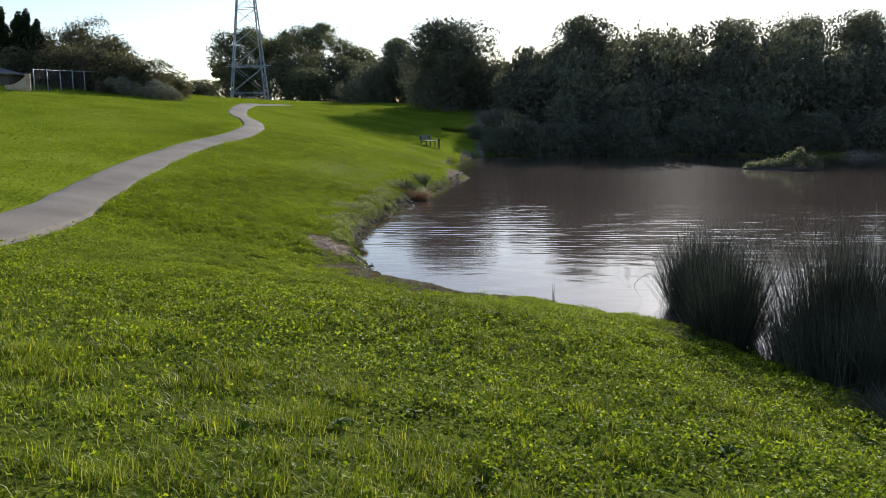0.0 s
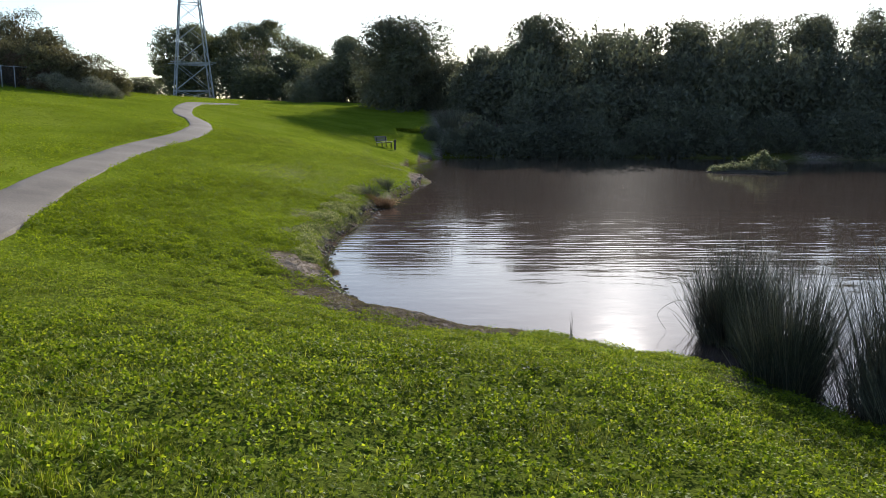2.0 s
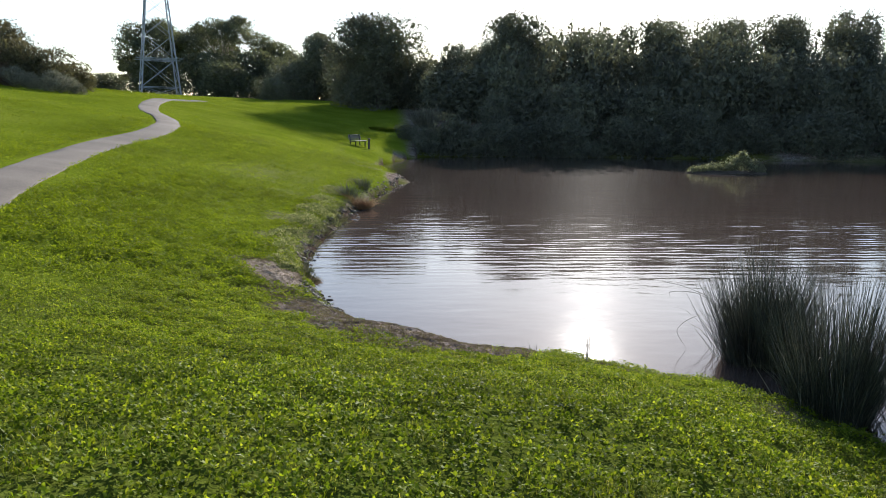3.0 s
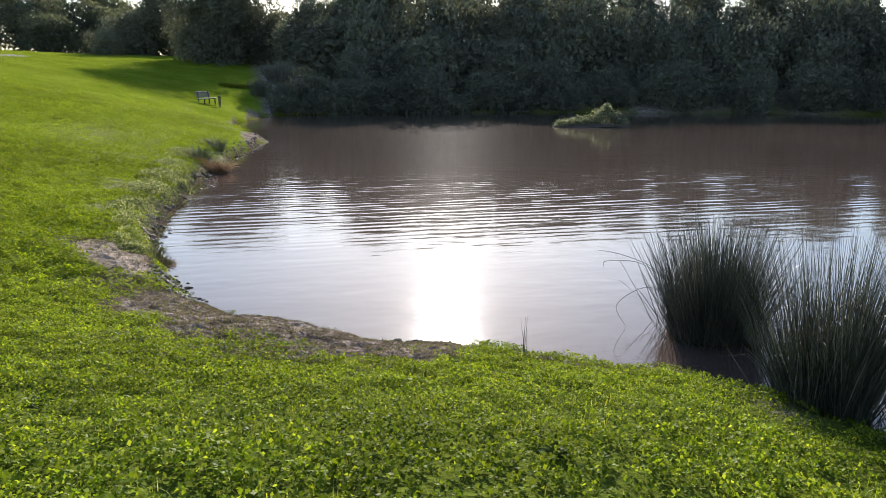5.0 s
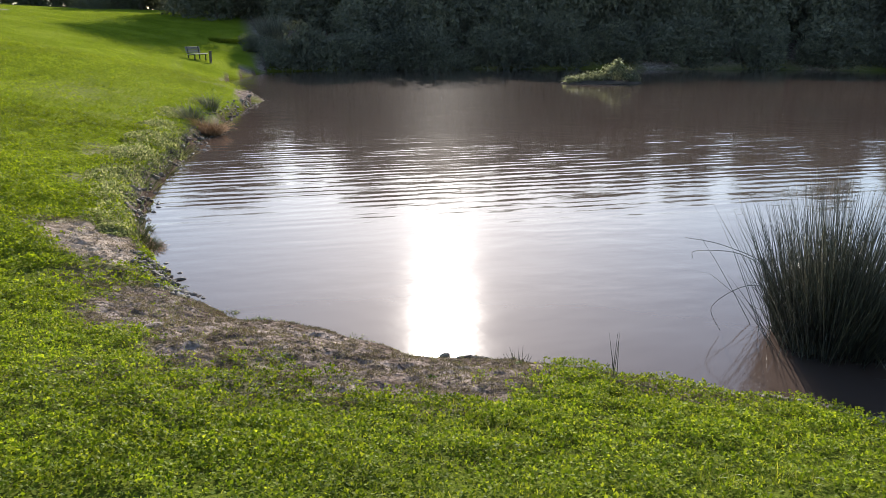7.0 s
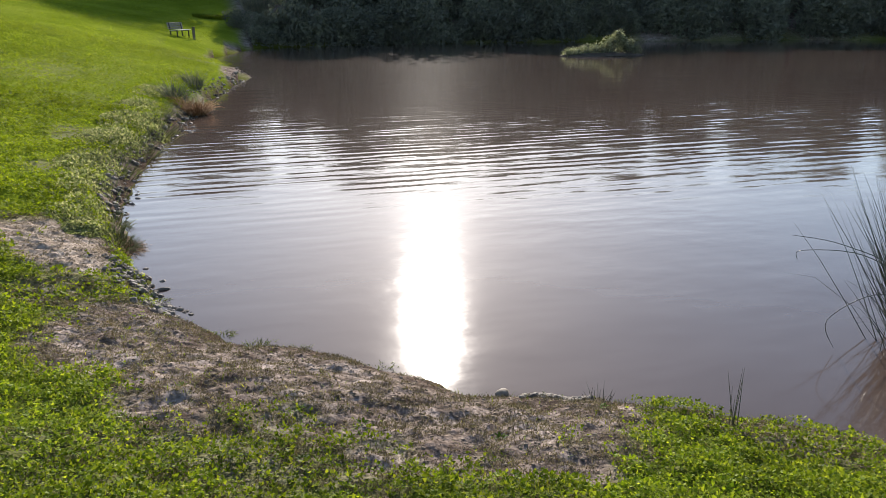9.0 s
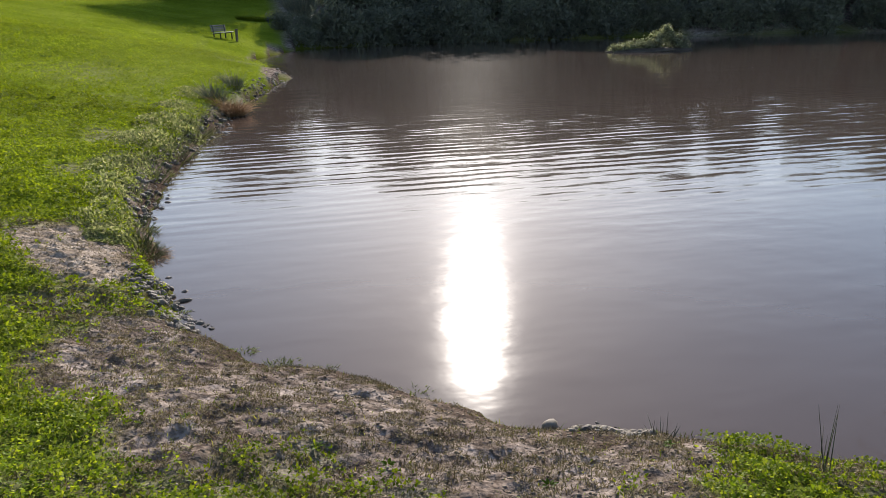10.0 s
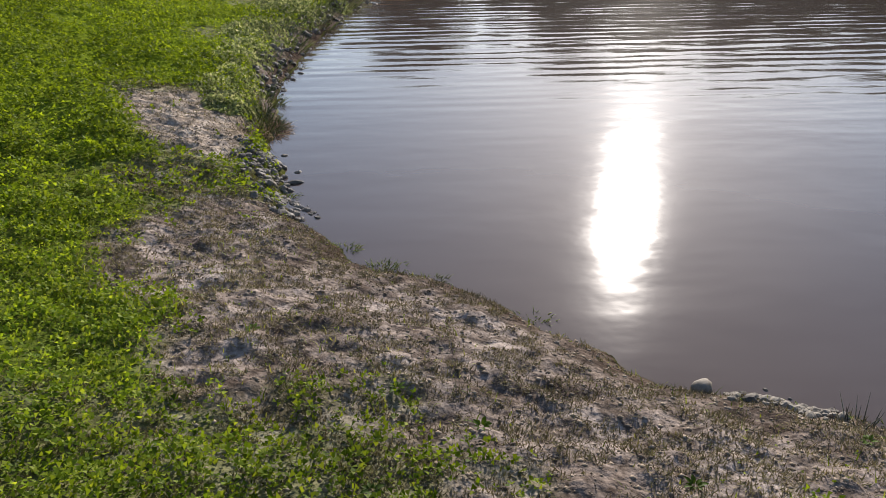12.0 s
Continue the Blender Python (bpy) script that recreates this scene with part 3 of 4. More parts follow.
fringe = tree("shrub", 8.2, 66.9, random_lobes(2.6, -0.3, 1.6, 9, 23), 1.1, 0.04, 900, 0.34, M_DARK, M_BARK, "low dark shrub dipping into the far waterline", "shrub", SHRUBS, 23)
for i in range(34):
    x = 3.0 + 1.5 * i + 0.5 * math.sin(i * 2.3)
    bend = 0 if x < 26 else (x - 26) ** 2 * 0.0125
    placed_copy(fringe, x, min(67.2, 65.3 + 0.2 * x) - bend + 0.45 * math.sin(i * 1.9), i * 61, 0.75 + 0.5 * ((i * 29) % 10) / 10, 0.9 + 0.5 * ((i * 47) % 10) / 10)

# gum trees on the rise behind the pylon
GUMS = "gum trees behind the pylon"


def gum(x, y, tall, wide, seed, label):
    r = random.Random(seed)
    lobes = []
    for i in range(34):
        a, q = r.uniform(0, 6.28), wide / 2 * r.uniform(0.15, 0.9)
        h = tall * (0.97 - 0.3 * (2 * q / wide) ** 2 - 0.12 * r.random()) if i < 19 else tall * r.uniform(0.4, 0.75)
        s = wide * r.uniform(0.1, 0.2)
        lobes.append((math.cos(a) * q, math.sin(a) * q, h, s, s, s * 0.7))
    return tree("gum_tree", x, y, lobes, tall * 0.86, 0.36, 10000, 0.46, M_GUM, M_PALEBARK, label, "tree", GUMS, seed, 0.0, 0.3)


gum(-37.5, 137, 13.0, 12, 31, "tall gum tree with clumped grey-green crown")
gum(-25.5, 138, 14.0, 14, 32, "tall spreading gum tree with pale limbs showing")
gum(-32.0, 146, 13.2, 13, 33, "tall gum tree with clumped grey-green crown")
gum(-44.0, 150, 9.0, 5, 34, "thin gum tree with sparse open crown")
under = tree("tree", -20.0, 132, random_lobes(11, 0.2, 7.6, 22, 35, 0.5, 0.18), 8, 0.3, 4600, 0.6, M_GUM, M_BARK, "dull green bushy tree beyond the rise", "tree", "bushy trees beyond the rise", 35)
for x, y, t, s, h in ((-28, 130, 40, 1.0, 0.9), (-37, 134, 90, 1.0, 0.8), (-46, 138, 150, 1.0, 0.55), (-14.5, 128, 210, 0.9, 0.95), (-55, 140, 20, 1.0, 0.6), (-16.5, 140, 300, 1.1, 1.15), (-8, 125, 100, 0.9, 0.9), (-24, 124, 60, 0.9, 0.75)):
    placed_copy(under, x, y, t, s, h)

# the hedge and conifers by the fence
HEDGE = "tall mixed hedge beside the fence"
hedge_a = tree("hedge_bush", -23.6, 58.5, random_lobes(4.6, -0.2, 2.2, 18, 41, 0.5, 0.18), 2.8, 0.09, 4600, 0.25, M_OLIVE, M_BARK, "rounded olive-green hedge bush at the lawn's edge", "bush", HEDGE, 41)
hedge_b = tree("hedge_bush", -26.8, 60, random_lobes(5.4, -0.2, 3.9, 20, 42, 0.4, 0.16), 4, 0.1, 5600, 0.25, M_OLIVE, M_BARK, "tall shaggy hedge bush in the lawn's hedge", "bush", HEDGE, 42, 0.0, 0.35)
for ob, x, y, t, s, h in ((hedge_b, -30.6, 62, 100, 1.1, 1.0), (hedge_a, -29.0, 58.5, 60, 1.0, 1.15), (hedge_a, -25.0, 58.0, 200, 0.95, 1.2), (hedge_a, -33.0, 60, 20, 1.0, 1.0), (hedge_b, -35.5, 66, 240, 1.1, 1.0), (hedge_a, -22.9, 62, 140, 0.8, 0.9)):
    placed_copy(ob, x, y, t, s, h)
russet = tree("hedge_bush", -27.0, 57.4, random_lobes(3.0, -0.2, 2.1, 12, 46, 0.5, 0.2), 2.2, 0.07, 3200, 0.2, M_RUSSET, M_BARK, "rounded reddish-brown bush among the hedge", "bush", HEDGE, 46)
placed_copy(russet, -24.9, 57.3, 130, 0.8, 0.9)
placed_copy(russet, -25.4, 56.2, 40, 0.6, 0.55)
placed_copy(russet, -24.2, 56.3, 220, 0.55, 0.6)
tree("sparse_tree", -30.0, 64, random_lobes(5.2, 2.6, 5.6, 16, 44, 0.5, 0.1), 5.0, 0.11, 1500, 0.2, M_OLIVE, M_BARK, "thin half-bare tree rising out of the hedge", "tree", "", 44, 0.0, 0.1)
tree("sparse_tree", -26.4, 63, random_lobes(2.4, 1.8, 3.6, 10, 45, 0.4, 0.1), 3.4, 0.06, 300, 0.18, M_OLIVE, M_BARK, "thin half-bare sapling rising out of the hedge", "tree", "", 45, 0.0, 0.1)
silver = tree("silver_shrub", -21.5, 56.8, random_lobes(2.0, -0.15, 1.1, 7, 43), 0.7, 0.04, 2200, 0.16, M_SILVER, M_BARK, "low silvery-grey shrub in front of the hedge", "shrub", "silvery shrubs in front of the hedge", 43)
for x, y, t, s in ((-22.9, 56.3, 50, 0.75), (-24.1, 56.1, 120, 0.9), (-25.2, 56.3, 200, 0.8), (-20.9, 57.6, 330, 0.7)):
    placed_copy(silver, x, y, t, s)


def cypress(x, y, tall, wide, seed):
    lobes = [(0.12 * math.sin(i * 2.4), 0.12 * math.cos(i * 2.4), tall * (0.06 + 0.86 * i / 8), wide / 2 * (1 - 0.75 * (i / 8) ** 1.6), wide / 2 * (1 - 0.75 * (i / 8) ** 1.6), tall * 0.13) for i in range(9)]
    return tree("cypress", x, y, lobes, tall * 0.9, 0.14, 4200, 0.31, M_CYPRESS, M_BARK, "tall narrow near-black cypress by the house", "tree", "row of cypresses", seed, 0.0, 0.5)


for i, (x, y, tall, wide) in enumerate(((-35.8, 62, 5.4, 2.2), (-34.6, 62.3, 5.2, 2.0), (-33.6, 61.6, 5.4, 2.0), (-32.6, 61.2, 4.7, 1.8), (-37.4, 62, 5.0, 2.2))):
    cypress(x, y, tall, wide, 50 + i)


# ---- pylon ----
def pylon(x, y, base=5.3, tall=30.0, turn=20.0):
    top = tagged(new("pylon"), "grey galvanised steel lattice power pylon", "pylon")
    top.matrix_basis = pose(x, y, float(height(x, y)) - 0.1, 0, 0, turn)
    half = lambda h: base / 2 * (1 - 0.68 * min(h / 20.0, 1.0)) * (1 if h <= 20 else 1 - 0.03 * (h - 20))
    corner = lambda k, h: Vector(((1, 1, -1, -1)[k] * half(h), (1, -1, -1, 1)[k] * half(h), h))
    for k in range(4):
        bm = bmesh.new()
        bar(bm, corner(k, -0.3), corner(k, 20), 0.14)
        bar(bm, corner(k, 20), corner(k, tall), 0.12)
        part("leg", bm, M_STEEL, top)
    levels = [0.0, 1.5, 5.3, 8.6, 11.4, 13.8, 16.0, 18.1, 20.0, 22.5, 25.0, 27.5, 30.0]
    for lo, hi in zip(levels, levels[1:]):
        for k in range(4):
            bm = bmesh.new()
            n = (k + 1) % 4
            bar(bm, corner(k, lo), corner(n, hi), 0.06)
            bar(bm, corner(n, lo) * 1.004, corner(k, hi) * 1.004, 0.06)
            part("cross_brace", bm, M_STEEL, top)
    for h in (1.5, 5.3, 13.8, 20.0):
        bm = bmesh.new()
        for k in range(4):
            bar(bm, corner(k, h), corner((k + 1) % 4, h), 0.08)
        part("belt", bm, M_STEEL, top)
    bm = bmesh.new()
    reach = half(5.3) + 1.0
    for s in (-1, 1):
        bar(bm, (-reach, s * half(5.3) * 1.02, 5.45), (reach, s * half(5.3) * 1.02, 5.45), 0.09)
        bar(bm, (s * half(5.3) * 1.02, -reach, 5.6), (s * half(5.3) * 1.02, reach, 5.6), 0.09)
    part("climbing_guard", bm, M_STEEL, top)
    return top


pylon(-32.0, 120)


# ---- bench and marker post ----
def bench(x, y, turn):
    top = tagged(new("park_bench"), "weathered grey timber park bench with backrest on the lawn", "bench")
    top.matrix_basis = ground_pose(x, y, turn, 0.0, 0.92)
    for i in range(4):
        bm = bmesh.new()
        box(bm, (1.6, 0.115, 0.035), pose(0, -0.26 + 0.14 * i, 0.43 - 0.012 * i), 0.006)
        part("seat_slat", bm, M_SEAT_LIT, top)
    for i in range(4):
        bm = bmesh.new()
        box(bm, (1.6, 0.03, 0.085), pose(0, 0.29 + 0.025 * i, 0.53 + 0.105 * i, -12), 0.006)
        part("back_slat", bm, M_BACK_SHADED, top)
    for s in (-0.62, 0.62):
        bm = bmesh.new()
        bar(bm, (s, -0.25, -0.1), (s, -0.25, 0.41), 0.06)
        bar(bm, (s, 0.22, -0.1), (s, 0.26, 0.43), 0.06)
        bar(bm, (s, 0.255, 0.42), (s, 0.36, 0.9), 0.05)
        bar(bm, (s, -0.28, 0.385), (s, 0.28, 0.37), 0.05)
        part("leg_frame", bm, M_IRON, top, "dark iron leg frame")
    return top


bench(-2.45, 60.1, 56)
post = tagged(new("marker_post"), "short dark timber post standing beside the bench", "post")
post.matrix_basis = ground_pose(-1.65, 60.3, 12)
bm = bmesh.new()
box(bm, (0.14, 0.14, 0.8), pose(0, 0, 0.3), 0.012)
part("shaft", bm, M_POST, post)
bm = bmesh.new()
box(bm, (0.2, 0.2, 0.05), pose(0, 0, 0.72), 0.012)
part("cap", bm, M_POST, post)


# ---- fence, gate pillar and house ----
def fence(a, b, posts, tall=1.35):
    a, b = Vector(a), Vector(b)
    top = tagged(new("wire_fence"), "chain-link fence with pale steel posts beside the lawn", "fence")
    top.matrix_basis = pose(a.x, a.y, float(height(a.x, a.y)))
    at = [(b - a) * (i / (posts - 1)) for i in range(posts)]
    foot = [Vector((p.x, p.y, float(height(a.x + p.x, a.y + p.y)) - float(height(a.x, a.y)))) for p in at]
    for f in foot:
        bm = bmesh.new()
        tube(bm, [f + Vector((0, 0, -0.3)), f + Vector((0, 0, tall * 0.5)), f + Vector((0, 0, tall + 0.06))], [0.04, 0.04, 0.036], 8)
        part("post", bm, M_STEEL, top, smooth=True)
    for p, q in zip(foot, foot[1:]):
        bm = bmesh.new()
        tube(bm, [p + Vector((0, 0, tall)), q + Vector((0, 0, tall))], [0.02, 0.02], 6)
        part("top_rail", bm, M_STEEL, top)
        bm = bmesh.new()
        n = 26
        for i in range(-12, n):
            for s in (0, 1):
                lo, hi = max(0.0, -i / 12), min(1.0, (n - i) / 12)
                u0, u1 = (i + 12 * lo) / n, (i + 12 * hi) / n
                if s:
                    u0, u1 = 1 - u0, 1 - u1
                bar(bm, p.lerp(q, u0) + Vector((0, 0, 0.04 + (tall - 0.06) * lo)), p.lerp(q, u1) + Vector((0, 0, 0.04 + (tall - 0.06) * hi)), 0.005)
        part("wire_mesh", bm, M_IRON, top)
    return top


fence((-27.3, 50.5), (-26.4, 57.2), 6)


def gate_pillar(x, y):
    top = tagged(new("gate_pillar"), "cream brick gate pillar with a low curved wing wall", "pillar")
    top.matrix_basis = ground_pose(x, y, 12, 0.0, 0.82)
    for course in range(13):
        bm = bmesh.new()
        box(bm, (0.36, 0.36, 0.088), pose(0, 0, 0.03 + 0.1 * course), 0.006)
        part("brick_course", bm, M_BRICK, top)
    bm = bmesh.new()
    box(bm, (0.31, 0.31, 1.4), pose(0, 0, 0.6))
    part("mortar_core", bm, M_PALE, top)
    bm = bmesh.new()
    box(bm, (0.44, 0.44, 0.07), pose(0, 0, 1.35), 0.015)
    part("cap", bm, M_PALE, top)
    bm = bmesh.new()
    n = 12
    pts = [(-0.2 - 1.5 * i / n, 0.42 + 0.68 * (1 - i / n) ** 2.2) for i in range(n + 1)]
    for y0 in (-0.09, 0.09):
        vs = [bm.verts.new((px, y0, pz)) for px, pz in pts] + [bm.verts.new((pts[-1][0], y0, -0.3)), bm.verts.new((pts[0][0], y0, -0.3))]
        bm.faces.new(vs)
    bm.verts.ensure_lookup_table()
    k = len(pts) + 2
    for i in range(k):
        j = (i + 1) % k
        bm.faces.new((bm.verts[i], bm.verts[j], bm.verts[k + j], bm.verts[k + i]))
    part("wing_wall", bm, M_BRICK, top)
    return top


gate_pillar(-27.5, 50.2)


def house(x, y, turn):
    top = tagged(new("house"), "low house with a dark metal roof behind the gate", "house")
    top.matrix_basis = ground_pose(x, y, turn, -1.15)
    bm = bmesh.new()
    box(bm, (7.0, 5.0, 2.0), pose(0, 0, 0.5))
    part("wall", bm, M_WALLP, top)
    bm = bmesh.new()
    vs = [bm.verts.new(p) for p in ((-4, -3, 1.5), (4, -3, 1.5), (4, 3, 1.5), (-4, 3, 1.5), (-2, 0, 2.1), (2, 0, 2.1))]
    for f in ((0, 1, 5, 4), (2, 3, 4, 5), (1, 2, 5), (3, 0, 4), (3, 2, 1, 0)):
        bm.faces.new([vs[i] for i in f])
    part("roof", bm, M_ROOF, top)
    for s in (-1, 1):
        bm = bmesh.new()
        bar(bm, (-4.05, s * 3.05, 1.5), (4.05, s * 3.05, 1.5), 0.1)
        part("gutter", bm, M_PALE, top, "pale gutter")
    return top


house(-34.6, 55.5, 10)


# ---- reeds, shore plants and island ----
def stems(name, base, tip_way, length, droop, girth, material, segments=6):
    """Curved round-ish stems, three-sided, that taper to a point."""
    n = len(base)
    length, droop = np.asarray(length)[:, None], np.asarray(droop)[:, None]
    flat = tip_way.copy()
    flat[:, 2] = 0
    flat = unit(flat)
    side = unit(np.cross(tip_way, np.array((0.0, 0.0, 1.0)) + rng.normal(0, 0.05, (n, 3))))
    over = np.cross(side, tip_way)
    rows = []
    for i in range(segments + 1):
        t = i / segments
        p = base + tip_way * length * t + (flat * 0.35 - np.array((0, 0, 1.0))) * droop * length * t ** 2.6
        w = (girth * (1 - 0.85 * t ** 2))
        for k in range(3):
            a = 2 * math.pi * k / 3
            rows.append(p + (side * math.cos(a) + over * math.sin(a)) * np.asarray(w).reshape(-1, 1))
    v = np.stack(rows, 1)
    per = v.shape[1]
    f = []
    for i in range(segments):
        for k in range(3):
            f.append((i * 3 + k, i * 3 + (k + 1) % 3, (i + 1) * 3 + (k + 1) % 3, (i + 1) * 3 + k))
    f = np.array(f)[None] + (np.arange(n) * per)[:, None, None]
    return mesh_of(name, v.reshape(-1, 3), f.reshape(-1, 4), material, True)


STEMS = [stems("stem", np.zeros((1, 3)), unit(np.array([(0.05, 0.02 * k, 1.0)])), np.array([1.0]), np.array([0.02 + 0.03 * k]), np.array([0.005]), M_REED, 6) for k in range(6)]


def rush_clump(x, y, rx, ry, count, tall, label, seed, spread=0.5):
    r = np.random.default_rng(seed)
    top = tagged(new("rush_clump"), label, "rushes", "rush clumps at the water's edge")
    z = WATER - 0.05
    top.matrix_basis = pose(x, y, z)
    a, q = r.uniform(0, 2 * math.pi, count), np.sqrt(r.random(count))
    ca, cq = r.uniform(0, 2 * math.pi, 17), np.sqrt(r.random(17))
    pick = r.integers(0, 17, count)
    ux, uy = np.cos(ca[pick]) * cq[pick] + r.normal(0, 0.21, count), np.sin(ca[pick]) * cq[pick] + r.normal(0, 0.21, count)
    a, q = np.arctan2(uy, ux), np.hypot(ux, uy)
    bx, by = ux * rx, uy * ry
    bz = np.maximum(height(x + bx, y + by), WATER) - z - 0.05
    out = np.stack([np.cos(a) * q, np.sin(a) * q], 1)
    way = unit(np.column_stack([out * spread * r.uniform(0.2, 1.2, (count, 1)) + r.normal(0, 0.11, (count, 2)), np.ones(count)]))
    length = tall * (1 - 0.22 * q) * (0.42 + 0.66 * r.random(count) ** 1.7)
    droop = np.where(r.random(count) < 0.12, r.uniform(0.2, 0.5, count), r.uniform(0.0, 0.09, count))
    rest = part("stem_rest", stems("stems", np.column_stack([bx, by, bz]), way, length, droop, r.uniform(0.0026, 0.005, count), M_REED, 3), M_REED, top)
    tagged(rest, kind="stuff")
    for i in range(36):
        a, q = r.uniform(0, 2 * math.pi), r.uniform(0.55, 1.0)
        px, py = math.cos(a) * q * rx, math.sin(a) * q * ry
        foot = max(float(height(x + px, y + py)), WATER) - z - 0.05
        ob = new("stem", STEMS[i % len(STEMS)])
        ob.parent = top
        ob.matrix_basis = Matrix.Translation((px, py, foot)) @ pose(0, 0, 0, 0, 0, math.degrees(a) + r.normal(0, 18)) @ pose(0, 0, 0, 0, r.uniform(3, 14 + 26 * spread)) @ Matrix.Diagonal((1, 1, tall * r.uniform(0.75, 1.05), 1))
    return top, r


def bent_stem(parent, points, girth=0.006, material=None):
    bm = bmesh.new()
    line = smooth_line([points[0], *points, points[-1]], 6) + [Vector(points[-1])]
    tube(bm, line, [girth * (1 - 0.6 * i / len(line)) for i in range(len(line))], 5)
    part("bent_stem", bm, material or M_REED, parent, smooth=True)


clump, _ = rush_clump(4.05, 12.8, 0.54, 0.46, 2900, 1.72, "tall dark green rush clump standing in the shallow pond", 61)
for pts in ([(-0.3, 0.1, 0.1), (-0.5, 0.2, 0.6), (-0.75, 0.45, 0.82), (-1.0, 0.8, 0.78), (-1.02, 0.82, 0.7)],
            [(-0.3, -0.1, 0.1), (-0.55, 0.1, 0.5), (-0.8, 0.25, 0.58), (-1.05, 0.4, 0.35), (-0.9, 0.45, 0.08)],
            [(-0.3, 0, 0.1), (-0.45, 0, 0.42), (-0.62, 0.0, 0.45), (-0.72, 0.0, 0.05)],
            [(-0.3, 0.2, 0.1), (-0.55, 0.3, 0.7), (-0.9, 0.5, 0.9), (-1.2, 0.7, 0.95)],
            [(-0.3, -0.2, 0.1), (-0.5, -0.2, 0.36), (-0.68, -0.2, 0.3), (-0.75, -0.2, 0.04)]):
    bent_stem(clump, pts, 0.005)
rush_clump(3.74, 10.68, 0.34, 0.34, 1700, 1.96, "tall dark green rush clump at the water's edge", 65, 0.4)
clump, _ = rush_clump(5.05, 10.0, 0.76, 0.64, 3900, 2.12, "tall dark rush clump with pale dead stems at the bank", 62, 0.36)
for i in range(24):
    a, up = 0.7 * i, 0.82 + 0.42 * ((i * 37) % 11) / 11
    q = 0.75 + 0.3 * ((i * 53) % 7) / 7
    bent_stem(clump, [(0.3 * math.cos(a), 0.3 * math.sin(a), 0.5), (0.6 * q * math.cos(a), 0.6 * q * math.sin(a), 1.2 * up), (0.85 * q * math.cos(a + 0.1), 0.85 * q * math.sin(a + 0.1), (1.62 + 0.1 * math.sin(3 * a)) * up)], 0.0055, M_DRY)
low_clump, _ = rush_clump(4.4, 8.85, 0.42, 0.72, 1500, 1.2, "low dark rush clump on the shaded bank", 66, 0.35)
bent_stem(low_clump, [(-0.5, -0.5, 0.16), (-0.1, -0.45, 0.24), (0.3, -0.42, 0.28), (0.8, -0.45, 0.27)], 0.006, M_DRY)
rush_clump(5.7, 8.4, 0.85, 0.8, 2300, 1.9, "broad dark rush clump at the bank", 63)
rush_clump(7.6, 6.4, 0.9, 0.9, 900, 1.75, "broad dark rush clump at the bank", 64)


def tuft(name, x, y, rx, ry, count, tall, material, label, category, seed, group="", spread=0.9, droop=0.25, girth=0.004, stray=0.25):
    """A clump of arching narrow leaves."""
    r = np.random.default_rng(seed)
    top = tagged(new(name), label, category, group)
    z = float(height(x, y))
    top.matrix_basis = pose(x, y, z)
    a, q = r.uniform(0, 2 * math.pi, count), np.sqrt(r.random(count))
    bx, by = np.cos(a) * q * rx, np.sin(a) * q * ry
    bz = np.maximum(height(x + bx, y + by), WATER) - z - 0.02
    way = unit(np.column_stack([np.stack([np.cos(a) * q, np.sin(a) * q], 1) * spread + r.normal(0, stray, (count, 2)), np.ones(count)]))
    rest = part("blade_rest", stems("blades", np.column_stack([bx, by, bz]), way, tall * r.uniform(0.45, 1.05, count), r.uniform(0.5, 1.2, count) * droop, np.full(count, girth), material, 4), material, top)
    tagged(rest, kind="stuff")
    return top


# weeds along the left bank
BANK = "weeds along the bank"
for i, (x, y, rx, ry, n, tall) in enumerate(((-2.42, 17.85, 0.18, 0.34, 620, 0.26), (-2.62, 18.7, 0.26, 0.55, 480, 0.27), (-2.8, 20.2, 0.3, 0.65, 480, 0.26), (-2.85, 21.8, 0.36, 0.8, 600, 0.34),
                                             (-2.72, 23.8, 0.42, 1.0, 800, 0.44), (-2.5, 26.0, 0.5, 1.0, 860, 0.5), (-2.5, 28.2, 0.45, 0.9, 760, 0.46), (-2.4, 31.6, 0.4, 0.8, 560, 0.36),
                                             (-1.6, 35.4, 0.3, 0.9, 300, 0.25))):
    weeds = tuft("bank_weeds", x, y, rx, ry, n // 4, tall * 0.8, M_WEED, "scruffy grey-green weeds growing along the bank", "weeds", 70 + i, BANK, 0.9, 0.3, 0.005)
    r = np.random.default_rng(170 + i)
    m = n * 4
    a, q = r.uniform(0, 2 * math.pi, m), np.sqrt(r.random(m))
    px, py = np.cos(a) * q * rx * 1.4 - 0.28, np.sin(a) * q * ry * 1.4
    lump = value_noise(x + px, y + py, 0.22, 13)
    pz = np.maximum(height(x + px, y + py), WATER) - float(height(x, y)) + tall * 0.55 * (1 - q ** 2) * r.random(m) ** 0.8 * (0.1 + 1.2 * lump)
    part("leaves", loose_leaves("leaves", np.column_stack([px, py, pz]), 0.026 + 0.0009 * y, M_WEED, np.array((0, 0, 0.6))), M_WEED, weeds)
tuft("dark_tussock", -2.1, 30.7, 0.22, 0.4, 150, 0.72, M_REED, "dark green grassy tussock on the bank", "tussock", 81, "", 0.7, 0.2, 0.007)
tuft("dark_tussock", -1.6, 33.6, 0.16, 0.3, 110, 0.75, M_REED, "dark green grassy tussock on the bank", "tussock", 82, "", 0.6, 0.15, 0.007)
tuft("russet_tussock", -1.65, 29.9, 0.3, 0.5, 520, 0.65, M_RUST, "dry russet tussock drooping over the water", "tussock", 83, "", 0.9, 0.45, 0.007)
